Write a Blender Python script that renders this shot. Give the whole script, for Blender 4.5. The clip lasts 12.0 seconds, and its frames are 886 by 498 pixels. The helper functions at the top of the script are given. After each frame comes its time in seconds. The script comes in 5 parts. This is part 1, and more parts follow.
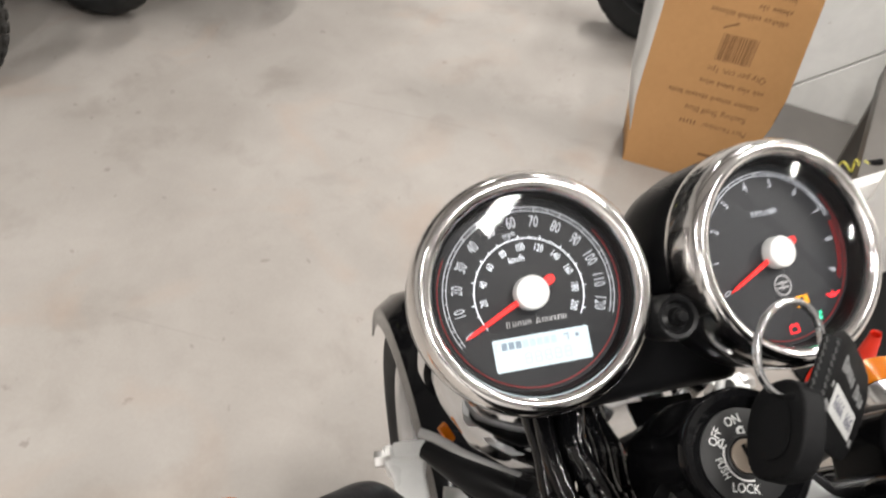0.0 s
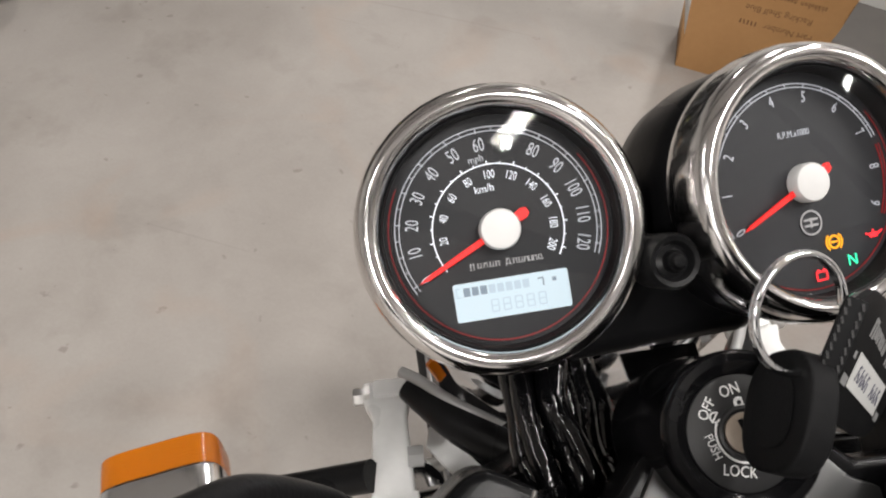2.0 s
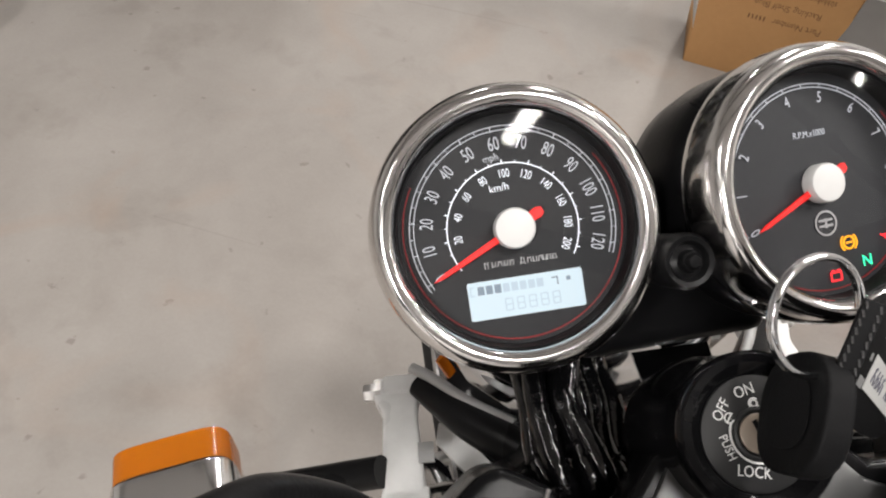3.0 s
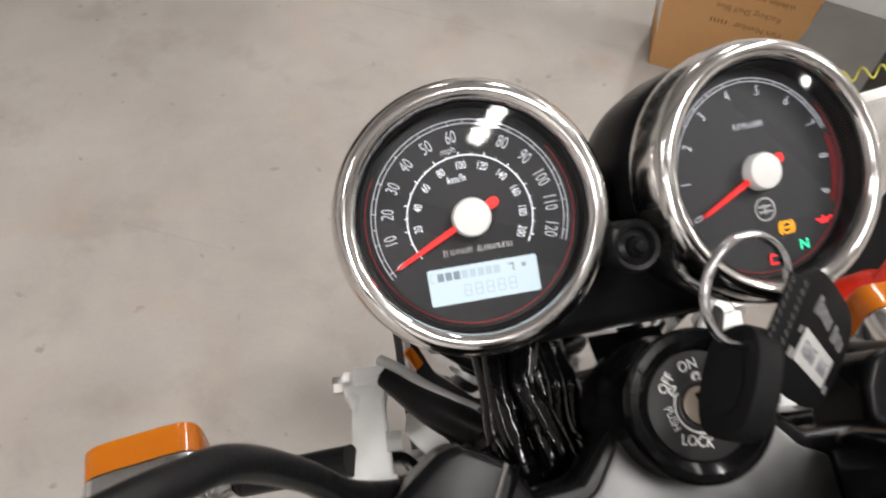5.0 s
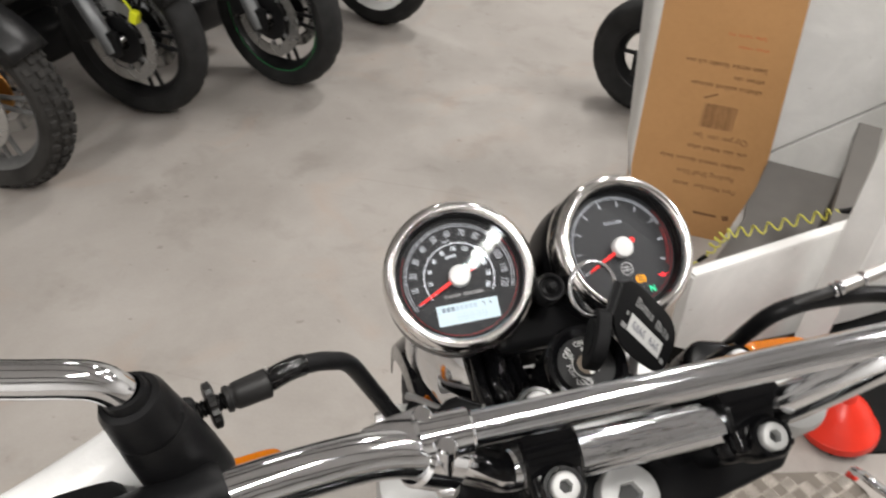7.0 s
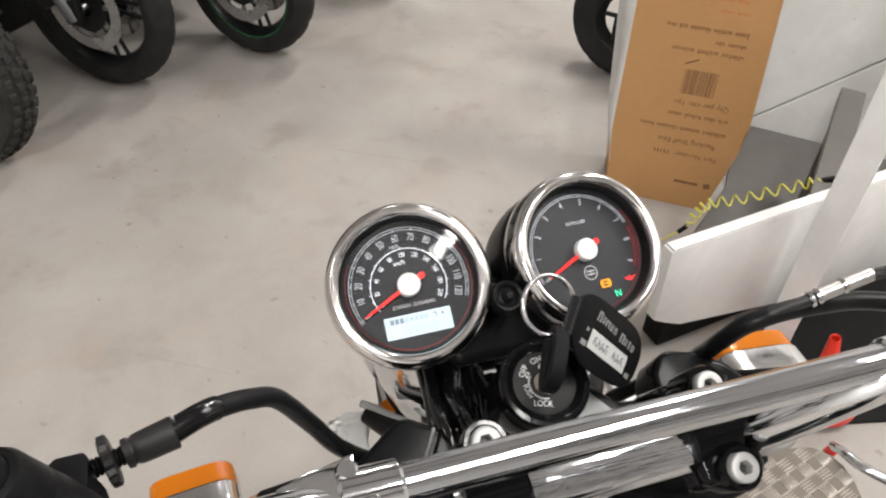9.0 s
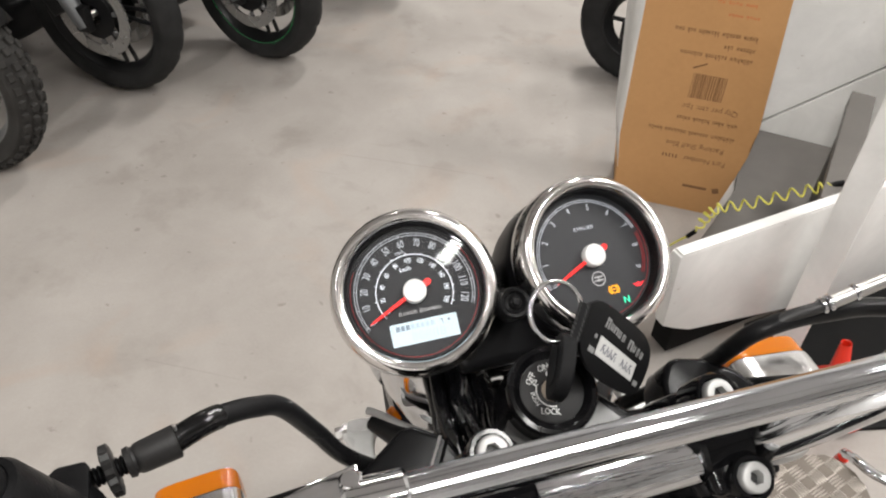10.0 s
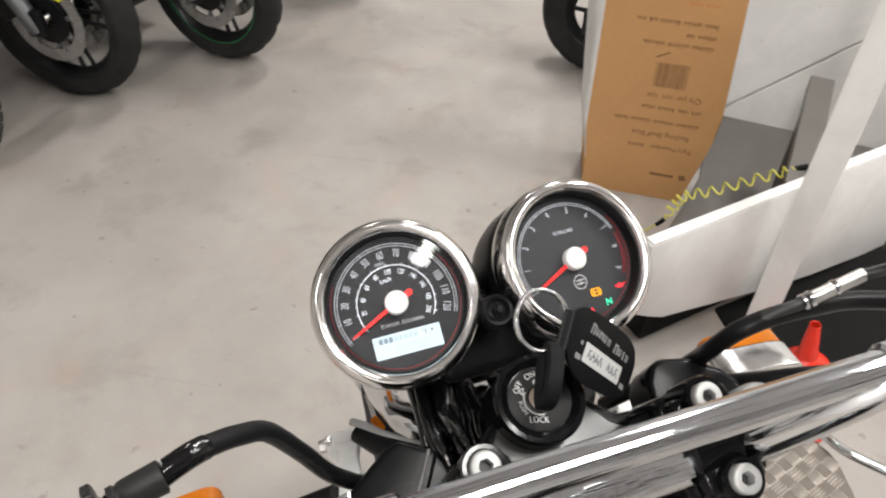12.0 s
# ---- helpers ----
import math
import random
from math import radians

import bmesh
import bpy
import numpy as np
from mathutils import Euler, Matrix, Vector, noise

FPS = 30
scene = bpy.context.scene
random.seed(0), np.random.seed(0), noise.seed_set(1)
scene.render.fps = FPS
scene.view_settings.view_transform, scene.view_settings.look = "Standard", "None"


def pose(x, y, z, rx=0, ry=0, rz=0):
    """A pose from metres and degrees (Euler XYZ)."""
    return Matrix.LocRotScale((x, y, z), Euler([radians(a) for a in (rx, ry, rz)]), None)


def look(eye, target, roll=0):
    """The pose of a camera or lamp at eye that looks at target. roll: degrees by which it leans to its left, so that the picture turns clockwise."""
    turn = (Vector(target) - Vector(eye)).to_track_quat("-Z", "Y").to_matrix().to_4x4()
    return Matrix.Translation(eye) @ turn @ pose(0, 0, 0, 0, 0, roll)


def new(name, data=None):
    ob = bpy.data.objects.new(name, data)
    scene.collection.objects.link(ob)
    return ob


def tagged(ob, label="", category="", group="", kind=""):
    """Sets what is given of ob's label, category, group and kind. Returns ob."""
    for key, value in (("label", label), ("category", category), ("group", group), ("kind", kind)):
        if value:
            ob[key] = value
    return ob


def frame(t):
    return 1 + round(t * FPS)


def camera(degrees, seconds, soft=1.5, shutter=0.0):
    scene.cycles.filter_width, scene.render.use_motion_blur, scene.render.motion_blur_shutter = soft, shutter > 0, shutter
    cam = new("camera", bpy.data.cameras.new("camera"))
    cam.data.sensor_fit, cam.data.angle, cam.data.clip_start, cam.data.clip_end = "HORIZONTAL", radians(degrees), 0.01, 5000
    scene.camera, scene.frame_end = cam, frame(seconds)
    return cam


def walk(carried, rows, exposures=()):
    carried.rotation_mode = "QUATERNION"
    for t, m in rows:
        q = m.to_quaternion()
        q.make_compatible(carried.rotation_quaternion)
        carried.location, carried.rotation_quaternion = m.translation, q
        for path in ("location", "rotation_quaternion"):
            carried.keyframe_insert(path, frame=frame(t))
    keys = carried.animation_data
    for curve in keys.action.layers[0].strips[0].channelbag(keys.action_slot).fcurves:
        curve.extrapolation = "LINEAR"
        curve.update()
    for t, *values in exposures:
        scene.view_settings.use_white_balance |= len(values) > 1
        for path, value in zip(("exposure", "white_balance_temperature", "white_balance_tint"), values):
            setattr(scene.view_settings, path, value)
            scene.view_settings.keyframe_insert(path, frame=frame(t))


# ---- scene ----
cam = camera(61.0, 12.0, soft=2.1, shutter=0.6)
PATH = [
    (0, (0.0047, -0.2235, 1.3282), (-0.2048, 1.1870, -0.0741), 7.26),
    (0.5, (0.0182, -0.1882, 1.3046), (-0.2306, 1.1235, -0.1845), 6.23),
    (1, (0.0348, -0.1761, 1.3052), (-0.2528, 1.0906, -0.2156), 3.97),
    (1.5, (0.0322, -0.1751, 1.2956), (-0.2516, 1.0185, -0.2839), 4.02),
    (2, (0.0329, -0.1731, 1.2997), (-0.2489, 1.0298, -0.2730), 4.42),
    (2.5, (0.0311, -0.1728, 1.3010), (-0.2577, 1.0123, -0.2840), 4.33),
    (4.5, (0.0262, -0.1742, 1.3016), (-0.2425, 1.0231, -0.2778), 5.03),
    (5, (0.0373, -0.1839, 1.3077), (-0.1886, 1.0317, -0.2643), 5.98),
    (5.5, (0.0509, -0.2575, 1.3708), (-0.1843, 1.1034, -0.0758), 4.60),
    (6, (0.0631, -0.3213, 1.4083), (-0.1751, 1.1265, 0.0493), 4.32),
    (6.5, (0.0855, -0.3772, 1.4277), (-0.2039, 1.1290, 0.1442), 2.21),
    (7, (0.0866, -0.3851, 1.4314), (-0.2532, 1.1333, 0.1748), 2.34),
    (7.2, (0.0880, -0.3822, 1.4353), (-0.2927, 1.1325, 0.1860), 2.05),
    (8.8, (0.0932, -0.3331, 1.4276), (-0.2198, 1.1371, 0.1083), 2.05),
    (9, (0.0985, -0.3292, 1.4262), (-0.1875, 1.1369, 0.0962), 2.55),
    (9.5, (0.1012, -0.3268, 1.4264), (-0.1843, 1.1473, 0.1052), 2.31),
    (10, (0.0988, -0.3254, 1.4239), (-0.2098, 1.1443, 0.1031), 1.95),
    (10.5, (0.0964, -0.3198, 1.4226), (-0.2148, 1.1475, 0.0997), 1.80),
    (11, (0.0943, -0.3161, 1.4206), (-0.2066, 1.1467, 0.0903), 2.15),
    (11.5, (0.0947, -0.3098, 1.4183), (-0.1953, 1.1506, 0.0829), 2.27),
    (12, (0.0897, -0.3155, 1.4275), (-0.1366, 1.1581, 0.0944), 1.81),
]
# seconds, stops, white balance and tint
STOPS = [(0, 0.2, 6560, 10), (0.5, 0.0, 6560, 11.5), (1, 0.04, 6560, 11.5), (1.5, -0.22, 6560, 11.5), (2.5, -0.21, 6560, 11.5), (4.5, -0.2, 6560, 11.5), (5, -0.14, 6560, 11.5), (5.5, 0.24, 6500, 10), (6, -0.08, 6500, 10), (6.5, -0.06, 6500, 10), (7, -0.12, 6500, 10), (8.8, 0.03, 6500, 10), (10.5, 0.05, 6500, 10), (12, 0.05, 6500, 10)]
walk(cam, [(t, look(eye, target, roll)) for t, eye, target, roll in PATH], STOPS)

# ---- world and light ----
world = bpy.data.worlds.new("world")
scene.world = world
world.use_nodes = True
world.node_tree.nodes["Background"].inputs[0].default_value = (0.55, 0.56, 0.58, 1)
world.node_tree.nodes["Background"].inputs[1].default_value = 0.05
scene.view_settings.exposure = 0.0

TUBE_POWER = 58.0
# place, turn and share of each ceiling tube
# first follows the speedometer glare; the rest are unseen, added to balance brightness
TUBES = [(0.915, -0.56, 4.0, 72.5, 0.95), (1.9, 1.6, 4.0, 90, 1.2), (3.7, 1.5, 4.0, 90, 1.6), (0.1, 3.9, 4.0, 90, 1.6), (2.0, 4.6, 4.0, 90, 0.8), (4.4, 4.4, 4.0, 90, 0.8), (5.6, 1.6, 4.0, 90, 1.0),
         (-2.8, -1.6, 4.0, 90, 0.6), (-0.7, -3.5, 4.0, 90, 3.0), (-3.0, -4.2, 4.0, 90, 0.3), (-2.6, 5.0, 4.0, 90, 0.7)]


def tube_light(x, y, z, turn, share):
    la = bpy.data.lights.new("tube_lamp", "AREA")
    la.shape, la.size, la.size_y = "RECTANGLE", 1.42, 0.12
    la.energy, la.color = TUBE_POWER * share, (1.0, 0.975, 0.94)
    ob = new("tube_lamp", la)
    ob.matrix_world = pose(x, y, z - 0.045, 0, 0, turn)
    return ob


for _x, _y, _z, _a, _p in TUBES:
    tube_light(_x, _y, _z, _a, _p)


# ---- materials ----
class Mat:
    """A principled material with noise driven colour, roughness and bump."""

    def __init__(self, name, base, rough=0.5, metal=0.0, **kw):
        self.m = bpy.data.materials.new(name)
        self.m.use_nodes = True
        self.t = self.m.node_tree
        self.n, self.l = self.t.nodes, self.t.links
        self.b = self.n["Principled BSDF"]
        self.b.inputs["Base Color"].default_value = (*base, 1)
        self.b.inputs["Roughness"].default_value = rough
        self.b.inputs["Metallic"].default_value = metal
        for k, v in kw.items():
            self.b.inputs[k.replace("_", " ")].default_value = v
        co = self.n.new("ShaderNodeTexCoord")
        self.co = co.outputs["Object"]

    def noise(self, scale, detail=4, rough=0.55, dist=0.0, stretch=None):
        n = self.n.new("ShaderNodeTexNoise")
        n.inputs["Scale"].default_value, n.inputs["Detail"].default_value = scale, detail
        n.inputs["Roughness"].default_value, n.inputs["Distortion"].default_value = rough, dist
        if stretch:
            mp = self.n.new("ShaderNodeMapping")
            mp.inputs["Scale"].default_value = stretch
            self.l.new(self.co, mp.inputs[0])
            self.l.new(mp.outputs[0], n.inputs["Vector"])
        else:
            self.l.new(self.co, n.inputs["Vector"])
        return n.outputs["Fac"]

    def ramp(self, fac, stops):
        r = self.n.new("ShaderNodeValToRGB")
        e = r.color_ramp.elements
        while len(e) < len(stops):
            e.new(0.5)
        for el, (p, c) in zip(e, stops):
            el.position, el.color = p, (*c, 1) if len(c) == 3 else c
        self.l.new(fac, r.inputs[0])
        return r.outputs[0]

    def mix(self, a, b, fac, kind="MIX"):
        x = self.n.new("ShaderNodeMix")
        x.data_type, x.blend_type = "RGBA", kind
        for sock, v in ((x.inputs[6], a), (x.inputs[7], b), (x.inputs[0], fac)):
            if isinstance(v, (int, float)):
                sock.default_value = v
            elif isinstance(v, tuple):
                sock.default_value = (*v, 1)
            else:
                self.l.new(v, sock)
        return x.outputs[2]

    def colour(self, out):
        self.l.new(out, self.b.inputs["Base Color"])
        return self

    def rough(self, fac, lo, hi):
        r = self.n.new("ShaderNodeMapRange")
        r.inputs["To Min"].default_value, r.inputs["To Max"].default_value = lo, hi
        r.inputs["From Min"].default_value, r.inputs["From Max"].default_value = 0.3, 0.7
        self.l.new(fac, r.inputs[0])
        self.l.new(r.outputs[0], self.b.inputs["Roughness"])
        return self

    def bump(self, fac, strength, distance):
        b = self.n.new("ShaderNodeBump")
        b.inputs["Strength"].default_value, b.inputs["Distance"].default_value = strength, distance
        self.l.new(fac, b.inputs["Height"])
        self.l.new(b.outputs[0], self.b.inputs["Normal"])
        return self


def varied(name, base, rough=0.5, metal=0.0, scale=30.0, amount=0.18, bump=0.15, dist=0.0008, **kw):
    """A plain surface with mottling at two scales."""
    m = Mat(name, base, rough, metal, **kw)
    lo = tuple(c * (1 - amount) for c in base)
    hi = tuple(min(1.0, c * (1 + amount)) for c in base)
    fine, coarse = m.noise(scale), m.noise(scale * 0.13, 3)
    c = m.mix(m.ramp(fine, [(0.3, lo), (0.7, hi)]), m.ramp(coarse, [(0.3, lo), (0.7, hi)]), 0.5)
    m.colour(c).rough(coarse, max(0.02, rough - 0.07), min(1, rough + 0.09))
    if bump:
        m.bump(m.noise(scale * 6, 3), bump, dist)
    return m.m


def concrete():
    m = Mat("concrete", (0.315, 0.299, 0.276), 0.55)
    cloud = m.noise(0.95, 7, 0.62, 0.6)
    mid = m.noise(4.0, 6, 0.65, 0.3)
    grit = m.noise(120, 3)
    base = m.ramp(cloud, [(0.3, (0.229, 0.205, 0.185)), (0.46, (0.315, 0.289, 0.268)), (0.66, (0.386, 0.360, 0.334))])
    base = m.mix(base, m.ramp(mid, [(0.3, (0.252, 0.225, 0.203)), (0.7, (0.390, 0.361, 0.334))]), 0.52)
    base = m.mix(base, m.ramp(grit, [(0.2, (0.259, 0.244, 0.220)), (0.8, (0.393, 0.374, 0.351))]), 0.16)
    spots = m.noise(5.0, 4, 0.6, 0.3)
    dark = m.ramp(spots, [(0.0, (0, 0, 0)), (0.55, (0, 0, 0)), (0.68, (0.26, 0.26, 0.26)), (1.0, (0.45, 0.45, 0.45))])
    base = m.mix(base, (0.169, 0.144, 0.123), dark)
    speck = m.ramp(m.noise(21, 3, 0.5, 0.2), [(0.0, (0, 0, 0)), (0.69, (0, 0, 0)), (0.735, (0.45, 0.45, 0.45)), (1, (0.6, 0.6, 0.6))])
    base = m.mix(base, (0.144, 0.118, 0.101), speck)
    rust = m.ramp(m.noise(2.6, 3, 0.5, 1.2), [(0.0, (0, 0, 0)), (0.55, (0, 0, 0)), (0.72, (0.3, 0.3, 0.3)), (1, (0.4, 0.4, 0.4))])
    base = m.mix(base, (0.370, 0.264, 0.197), rust)
    scratch = m.ramp(m.noise(1.0, 2, 0.4, 0.6, (0.9, 46, 1)), [(0.0, (0, 0, 0)), (0.74, (0, 0, 0)), (0.76, (0.2, 0.2, 0.2)), (1, (0.25, 0.25, 0.25))])
    base = m.mix(base, (0.205, 0.181, 0.165), scratch)
    m.colour(base).rough(mid, 0.42, 0.62)
    return m.bump(grit, 0.12, 0.002).m


def scuffed_white(name, base, rough):
    """White paint with grey smears and small brown chips."""
    m = Mat(name, base, rough)
    smear = m.ramp(m.noise(5.0, 6, 0.65, 0.5), [(0.32, tuple(c * 0.87 for c in base)), (0.6, base)])
    chips = m.ramp(m.noise(34, 4, 0.6, 0.8), [(0.0, (0, 0, 0)), (0.7, (0, 0, 0)), (0.76, (0.6, 0.6, 0.6)), (1, (0.7, 0.7, 0.7))])
    m.colour(m.mix(smear, (0.3, 0.23, 0.17), chips))
    return m.bump(m.noise(60, 3), 0.08, 0.002).m


def cardboard():
    m = Mat("cardboard", (0.42, 0.23, 0.09), 0.75)
    flute = m.noise(30, 2, 0.5, 0, (1, 1, 6))
    f = m.ramp(m.noise(70, 4), [(0.2, (0.46, 0.24, 0.09)), (0.8, (0.54, 0.295, 0.118))])
    g = m.ramp(m.noise(3.2, 4, 0.6, 0.5), [(0.3, (0.42, 0.225, 0.09)), (0.7, (0.54, 0.3, 0.13))])
    m.colour(m.mix(f, g, 0.55))
    return m.bump(flute, 0.08, 0.002).m


def chrome(name="chrome", rough=0.06, base=(0.72, 0.73, 0.75)):
    m = Mat(name, base, rough, 1.0)
    sm = m.noise(38, 4, 0.6)
    m.rough(sm, rough * 0.7, rough * 1.9)
    m.bump(m.noise(26, 3), 0.09, 0.003)
    return m.m


def streaked_chrome():
    """Plated tube with fine draw lines along its length."""
    m = Mat("bar_chrome", (0.66, 0.68, 0.71), 0.08, 1.0)
    lines = m.noise(1.0, 3, 0.6, 0.1, (3, 300, 300))
    m.rough(lines, 0.04, 0.14)
    m.bump(m.noise(1.0, 2, 0.5, 0.0, (2.5, 330, 330)), 0.3, 0.003)
    return m.m


def emitter(name, col, strength, base=(0.02, 0.02, 0.02)):
    m = Mat(name, base, 0.4)
    m.b.inputs["Emission Color"].default_value = (*col, 1)
    m.b.inputs["Emission Strength"].default_value = strength
    return m.m


def glass():
    m = bpy.data.materials.new("instrument_glass")
    m.use_nodes = True
    n, l = m.node_tree.nodes, m.node_tree.links
    n.remove(n["Principled BSDF"])
    out = n["Material Output"]
    tr, gl, mx, fr = n.new("ShaderNodeBsdfTransparent"), n.new("ShaderNodeBsdfGlossy"), n.new("ShaderNodeMixShader"), n.new("ShaderNodeFresnel")
    fr.inputs["IOR"].default_value = 1.33
    gl.inputs["Roughness"].default_value = 0.03
    tr.inputs["Color"].default_value = (0.96, 0.96, 0.96, 1)
    l.new(fr.outputs[0], mx.inputs[0])
    l.new(tr.outputs[0], mx.inputs[1])
    l.new(gl.outputs[0], mx.inputs[2])
    l.new(mx.outputs[0], out.inputs[0])
    return m


def amber():
    m = Mat("amber_lens", (0.92, 0.27, 0.01), 0.1, Transmission_Weight=0.5, IOR=1.49)
    m.bump(m.noise(160, 2, 0.4, 0, (1, 6, 1)), 0.25, 0.001)
    return m.m


def tyre_rubber(name, base):
    m = Mat(name, base, 0.72, Specular_IOR_Level=0.25)
    dust = m.ramp(m.noise(14, 5), [(0.35, base), (0.75, tuple(c * 1.6 + 0.005 for c in base))])
    m.colour(dust).bump(m.noise(220, 3), 0.3, 0.001)
    return m.m


CONCRETE, CARD, CHROME = concrete(), cardboard(), chrome()
BEZEL = chrome("bezel_chrome", 0.1, (0.76, 0.745, 0.735))
BARCHROME = streaked_chrome()
WIRE = varied("glossy_sheath", (0.003, 0.003, 0.0034), 0.09, 0.0, 22, 0.2, 0.22, 0.003, Specular_IOR_Level=0.4)
SOCKET = varied("bolt_socket", (0.035, 0.035, 0.035), 0.4, 0.6, 140, 0.1)
STEEL = varied("zinc_steel", (0.62, 0.61, 0.6), 0.33, 1.0, 90, 0.1)
BOLT = varied("bolt_zinc", (0.42, 0.42, 0.415), 0.42, 0.4, 140, 0.07)
ALU = varied("cast_aluminium", (0.12, 0.12, 0.12), 0.36, 0.8, 90, 0.08, 0.05)
BRACKET = varied("silver_paint", (0.84, 0.84, 0.83), 0.3, 0.05, 110, 0.07)
BLACK = varied("gloss_black_paint", (0.004, 0.004, 0.0045), 0.1, 0.0, 40, 0.2, 0.03, Specular_IOR_Level=0.16)
SATIN = varied("satin_black", (0.005, 0.005, 0.0055), 0.26, 0.0, 60, 0.2, 0.08, Specular_IOR_Level=0.14)
PLASTIC = varied("black_plastic", (0.006, 0.006, 0.0065), 0.36, 0.0, 120, 0.2, 0.2, Specular_IOR_Level=0.14)
RUBBER = varied("black_rubber", (0.008, 0.008, 0.0085), 0.3, 0.0, 90, 0.25, 0.15, Specular_IOR_Level=0.14)
GREYRUB = varied("worn_grey_rubber", (0.015, 0.0145, 0.0145), 0.42, 0.0, 90, 0.25, 0.2)
DIAL = varied("dial_black", (0.005, 0.006, 0.0085), 0.55, 0.0, 200, 0.04, 0.0)
# tachometer dial: the ceiling's haze on the glass is mixed into its colour
DIALHAZE = varied("dial_black_hazed", (0.0145, 0.016, 0.0195), 0.55, 0.0, 40, 0.03, 0.0)
# dial print emits a bluish glow of its own to raise its brightness
INK = emitter("dial_print_glow", (0.8, 0.88, 1.0), 0.6, (0.7, 0.72, 0.76))
INKDIM = emitter("dial_print_weak_glow", (0.8, 0.88, 1.0), 0.26, (0.42, 0.43, 0.46))
SILVERINK = varied("silver_print", (0.45, 0.45, 0.46), 0.4, 0.3, 200, 0.1, 0.0)
# needle and red print also emit a little, to look brighter
NEEDLE = emitter("needle_red", (1.0, 0.02, 0.015), 0.55, (0.75, 0.02, 0.02))
REDLINE = emitter("red_line", (1.0, 0.02, 0.02), 0.03, (0.3, 0.012, 0.015))
HUBCAP = varied("needle_cap_white", (0.72, 0.72, 0.71), 0.4, 0.0, 200, 0.03, 0.0)
LCD = emitter("lcd_backlight", (0.7, 0.89, 1.0), 0.72, (0.26, 0.3, 0.32))
LCDDARK = emitter("lcd_segment", (0.36, 0.5, 0.64), 0.45, (0.1, 0.12, 0.14))
LCDFAINT = emitter("lcd_segment_faint", (0.62, 0.8, 0.93), 0.64, (0.2, 0.24, 0.27))
LAMPRED = emitter("tell_tale_red", (1.0, 0.03, 0.04), 2.2, (0.4, 0.01, 0.01))
LAMPAMBER = emitter("tell_tale_amber", (1.0, 0.42, 0.01), 1.5, (0.5, 0.2, 0.01))
LAMPGREEN = emitter("tell_tale_green", (0.05, 1.0, 0.5), 1.7, (0.01, 0.3, 0.15))
GLASS, AMBER = glass(), amber()
PRINT = varied("white_print", (0.75, 0.75, 0.74), 0.5, 0.0, 200, 0.06, 0.0)
GREYPRINT = varied("grey_print", (0.22, 0.22, 0.22), 0.5, 0.0, 200, 0.06, 0.0)
PAPER = varied("paper_label", (0.5, 0.5, 0.49), 0.7, 0.0, 60, 0.05, 0.1)
PEN = varied("pen_ink", (0.12, 0.12, 0.15), 0.7, 0.0, 60, 0.1, 0.0)
BOXINK = varied("brown_print", (0.2, 0.098, 0.04), 0.8, 0.0, 60, 0.15, 0.0)
REDINK = varied("orange_print", (0.52, 0.16, 0.05), 0.8, 0.0, 60, 0.15, 0.0)
TAGBLACK = varied("tag_black", (0.006, 0.006, 0.0065), 0.6, 0.0, 120, 0.15, 0.1, Specular_IOR_Level=0.12)
LOCKFACE = varied("lock_face_grey", (0.009, 0.009, 0.0095), 0.5, 0.0, 140, 0.15, 0.15)
BROWN = varied("lock_shutter", (0.27, 0.22, 0.175), 0.45, 0.2, 120, 0.15, 0.1)
WHITE = scuffed_white("white_paint", (0.82, 0.812, 0.795), 0.5)
OFFWHITE = scuffed_white("off_white_board", (0.78, 0.772, 0.75), 0.6)
GREYPAINT = varied("grey_paint", (0.12, 0.111, 0.102), 0.5, 0.0, 12, 0.14, 0.15)
DARKSTEEL = varied("dark_steel", (0.018, 0.017, 0.016), 0.55, 0.2, 30, 0.3, 0.2)
MATBLACK = varied("mat_rubber", (0.007, 0.007, 0.007), 0.7, 0.0, 40, 0.2, 0.2, Specular_IOR_Level=0.12)
RED = varied("red_plastic", (0.72, 0.03, 0.012), 0.32, 0.0, 25, 0.1, 0.06)
YELLOW = varied("yellow_hose_plastic", (0.62, 0.58, 0.1), 0.4, 0.0, 60, 0.12, 0.05)
NEON = varied("yellow_tag_plastic", (0.75, 0.78, 0.02), 0.45, 0.0, 60, 0.08, 0.05)
GREEN = varied("green_rim_tape", (0.03, 0.42, 0.12), 0.4, 0.0, 60, 0.08, 0.0)
TREADBAR = varied("worn_tread_aluminium", (0.3, 0.27, 0.24), 0.35, 0.6, 60, 0.14, 0.1)
TREAD = varied("chequer_aluminium", (0.125, 0.105, 0.087), 0.5, 0.3, 40, 0.14, 0.2)
WALL = varied("wall_paint", (0.8, 0.79, 0.775), 0.7, 0.0, 3, 0.06, 0.1)
CEIL = varied("ceiling_sheet", (0.72, 0.72, 0.725), 0.7, 0.0, 3, 0.08, 0.1)
TYRE = tyre_rubber("tyre_rubber", (0.01, 0.01, 0.01))
TYREGREY = tyre_rubber("tyre_rubber_dusty", (0.02, 0.0188, 0.0175))
RIMBLACK = varied("rim_black", (0.008, 0.008, 0.0085), 0.34, 0.0, 50, 0.2, 0.05, Specular_IOR_Level=0.3)
RIMGREY = varied("rim_grey", (0.2, 0.2, 0.2), 0.4, 0.6, 50, 0.2, 0.05)
DISC = varied("brake_disc_steel", (0.55, 0.545, 0.53), 0.24, 0.85, 80, 0.15, 0.1)
BRONZE = varied("bronze_hub", (0.42, 0.2, 0.05), 0.4, 0.7, 60, 0.15, 0.05)
SIGNALCHROME = chrome("signal_chrome", 0.12, (0.82, 0.82, 0.82))
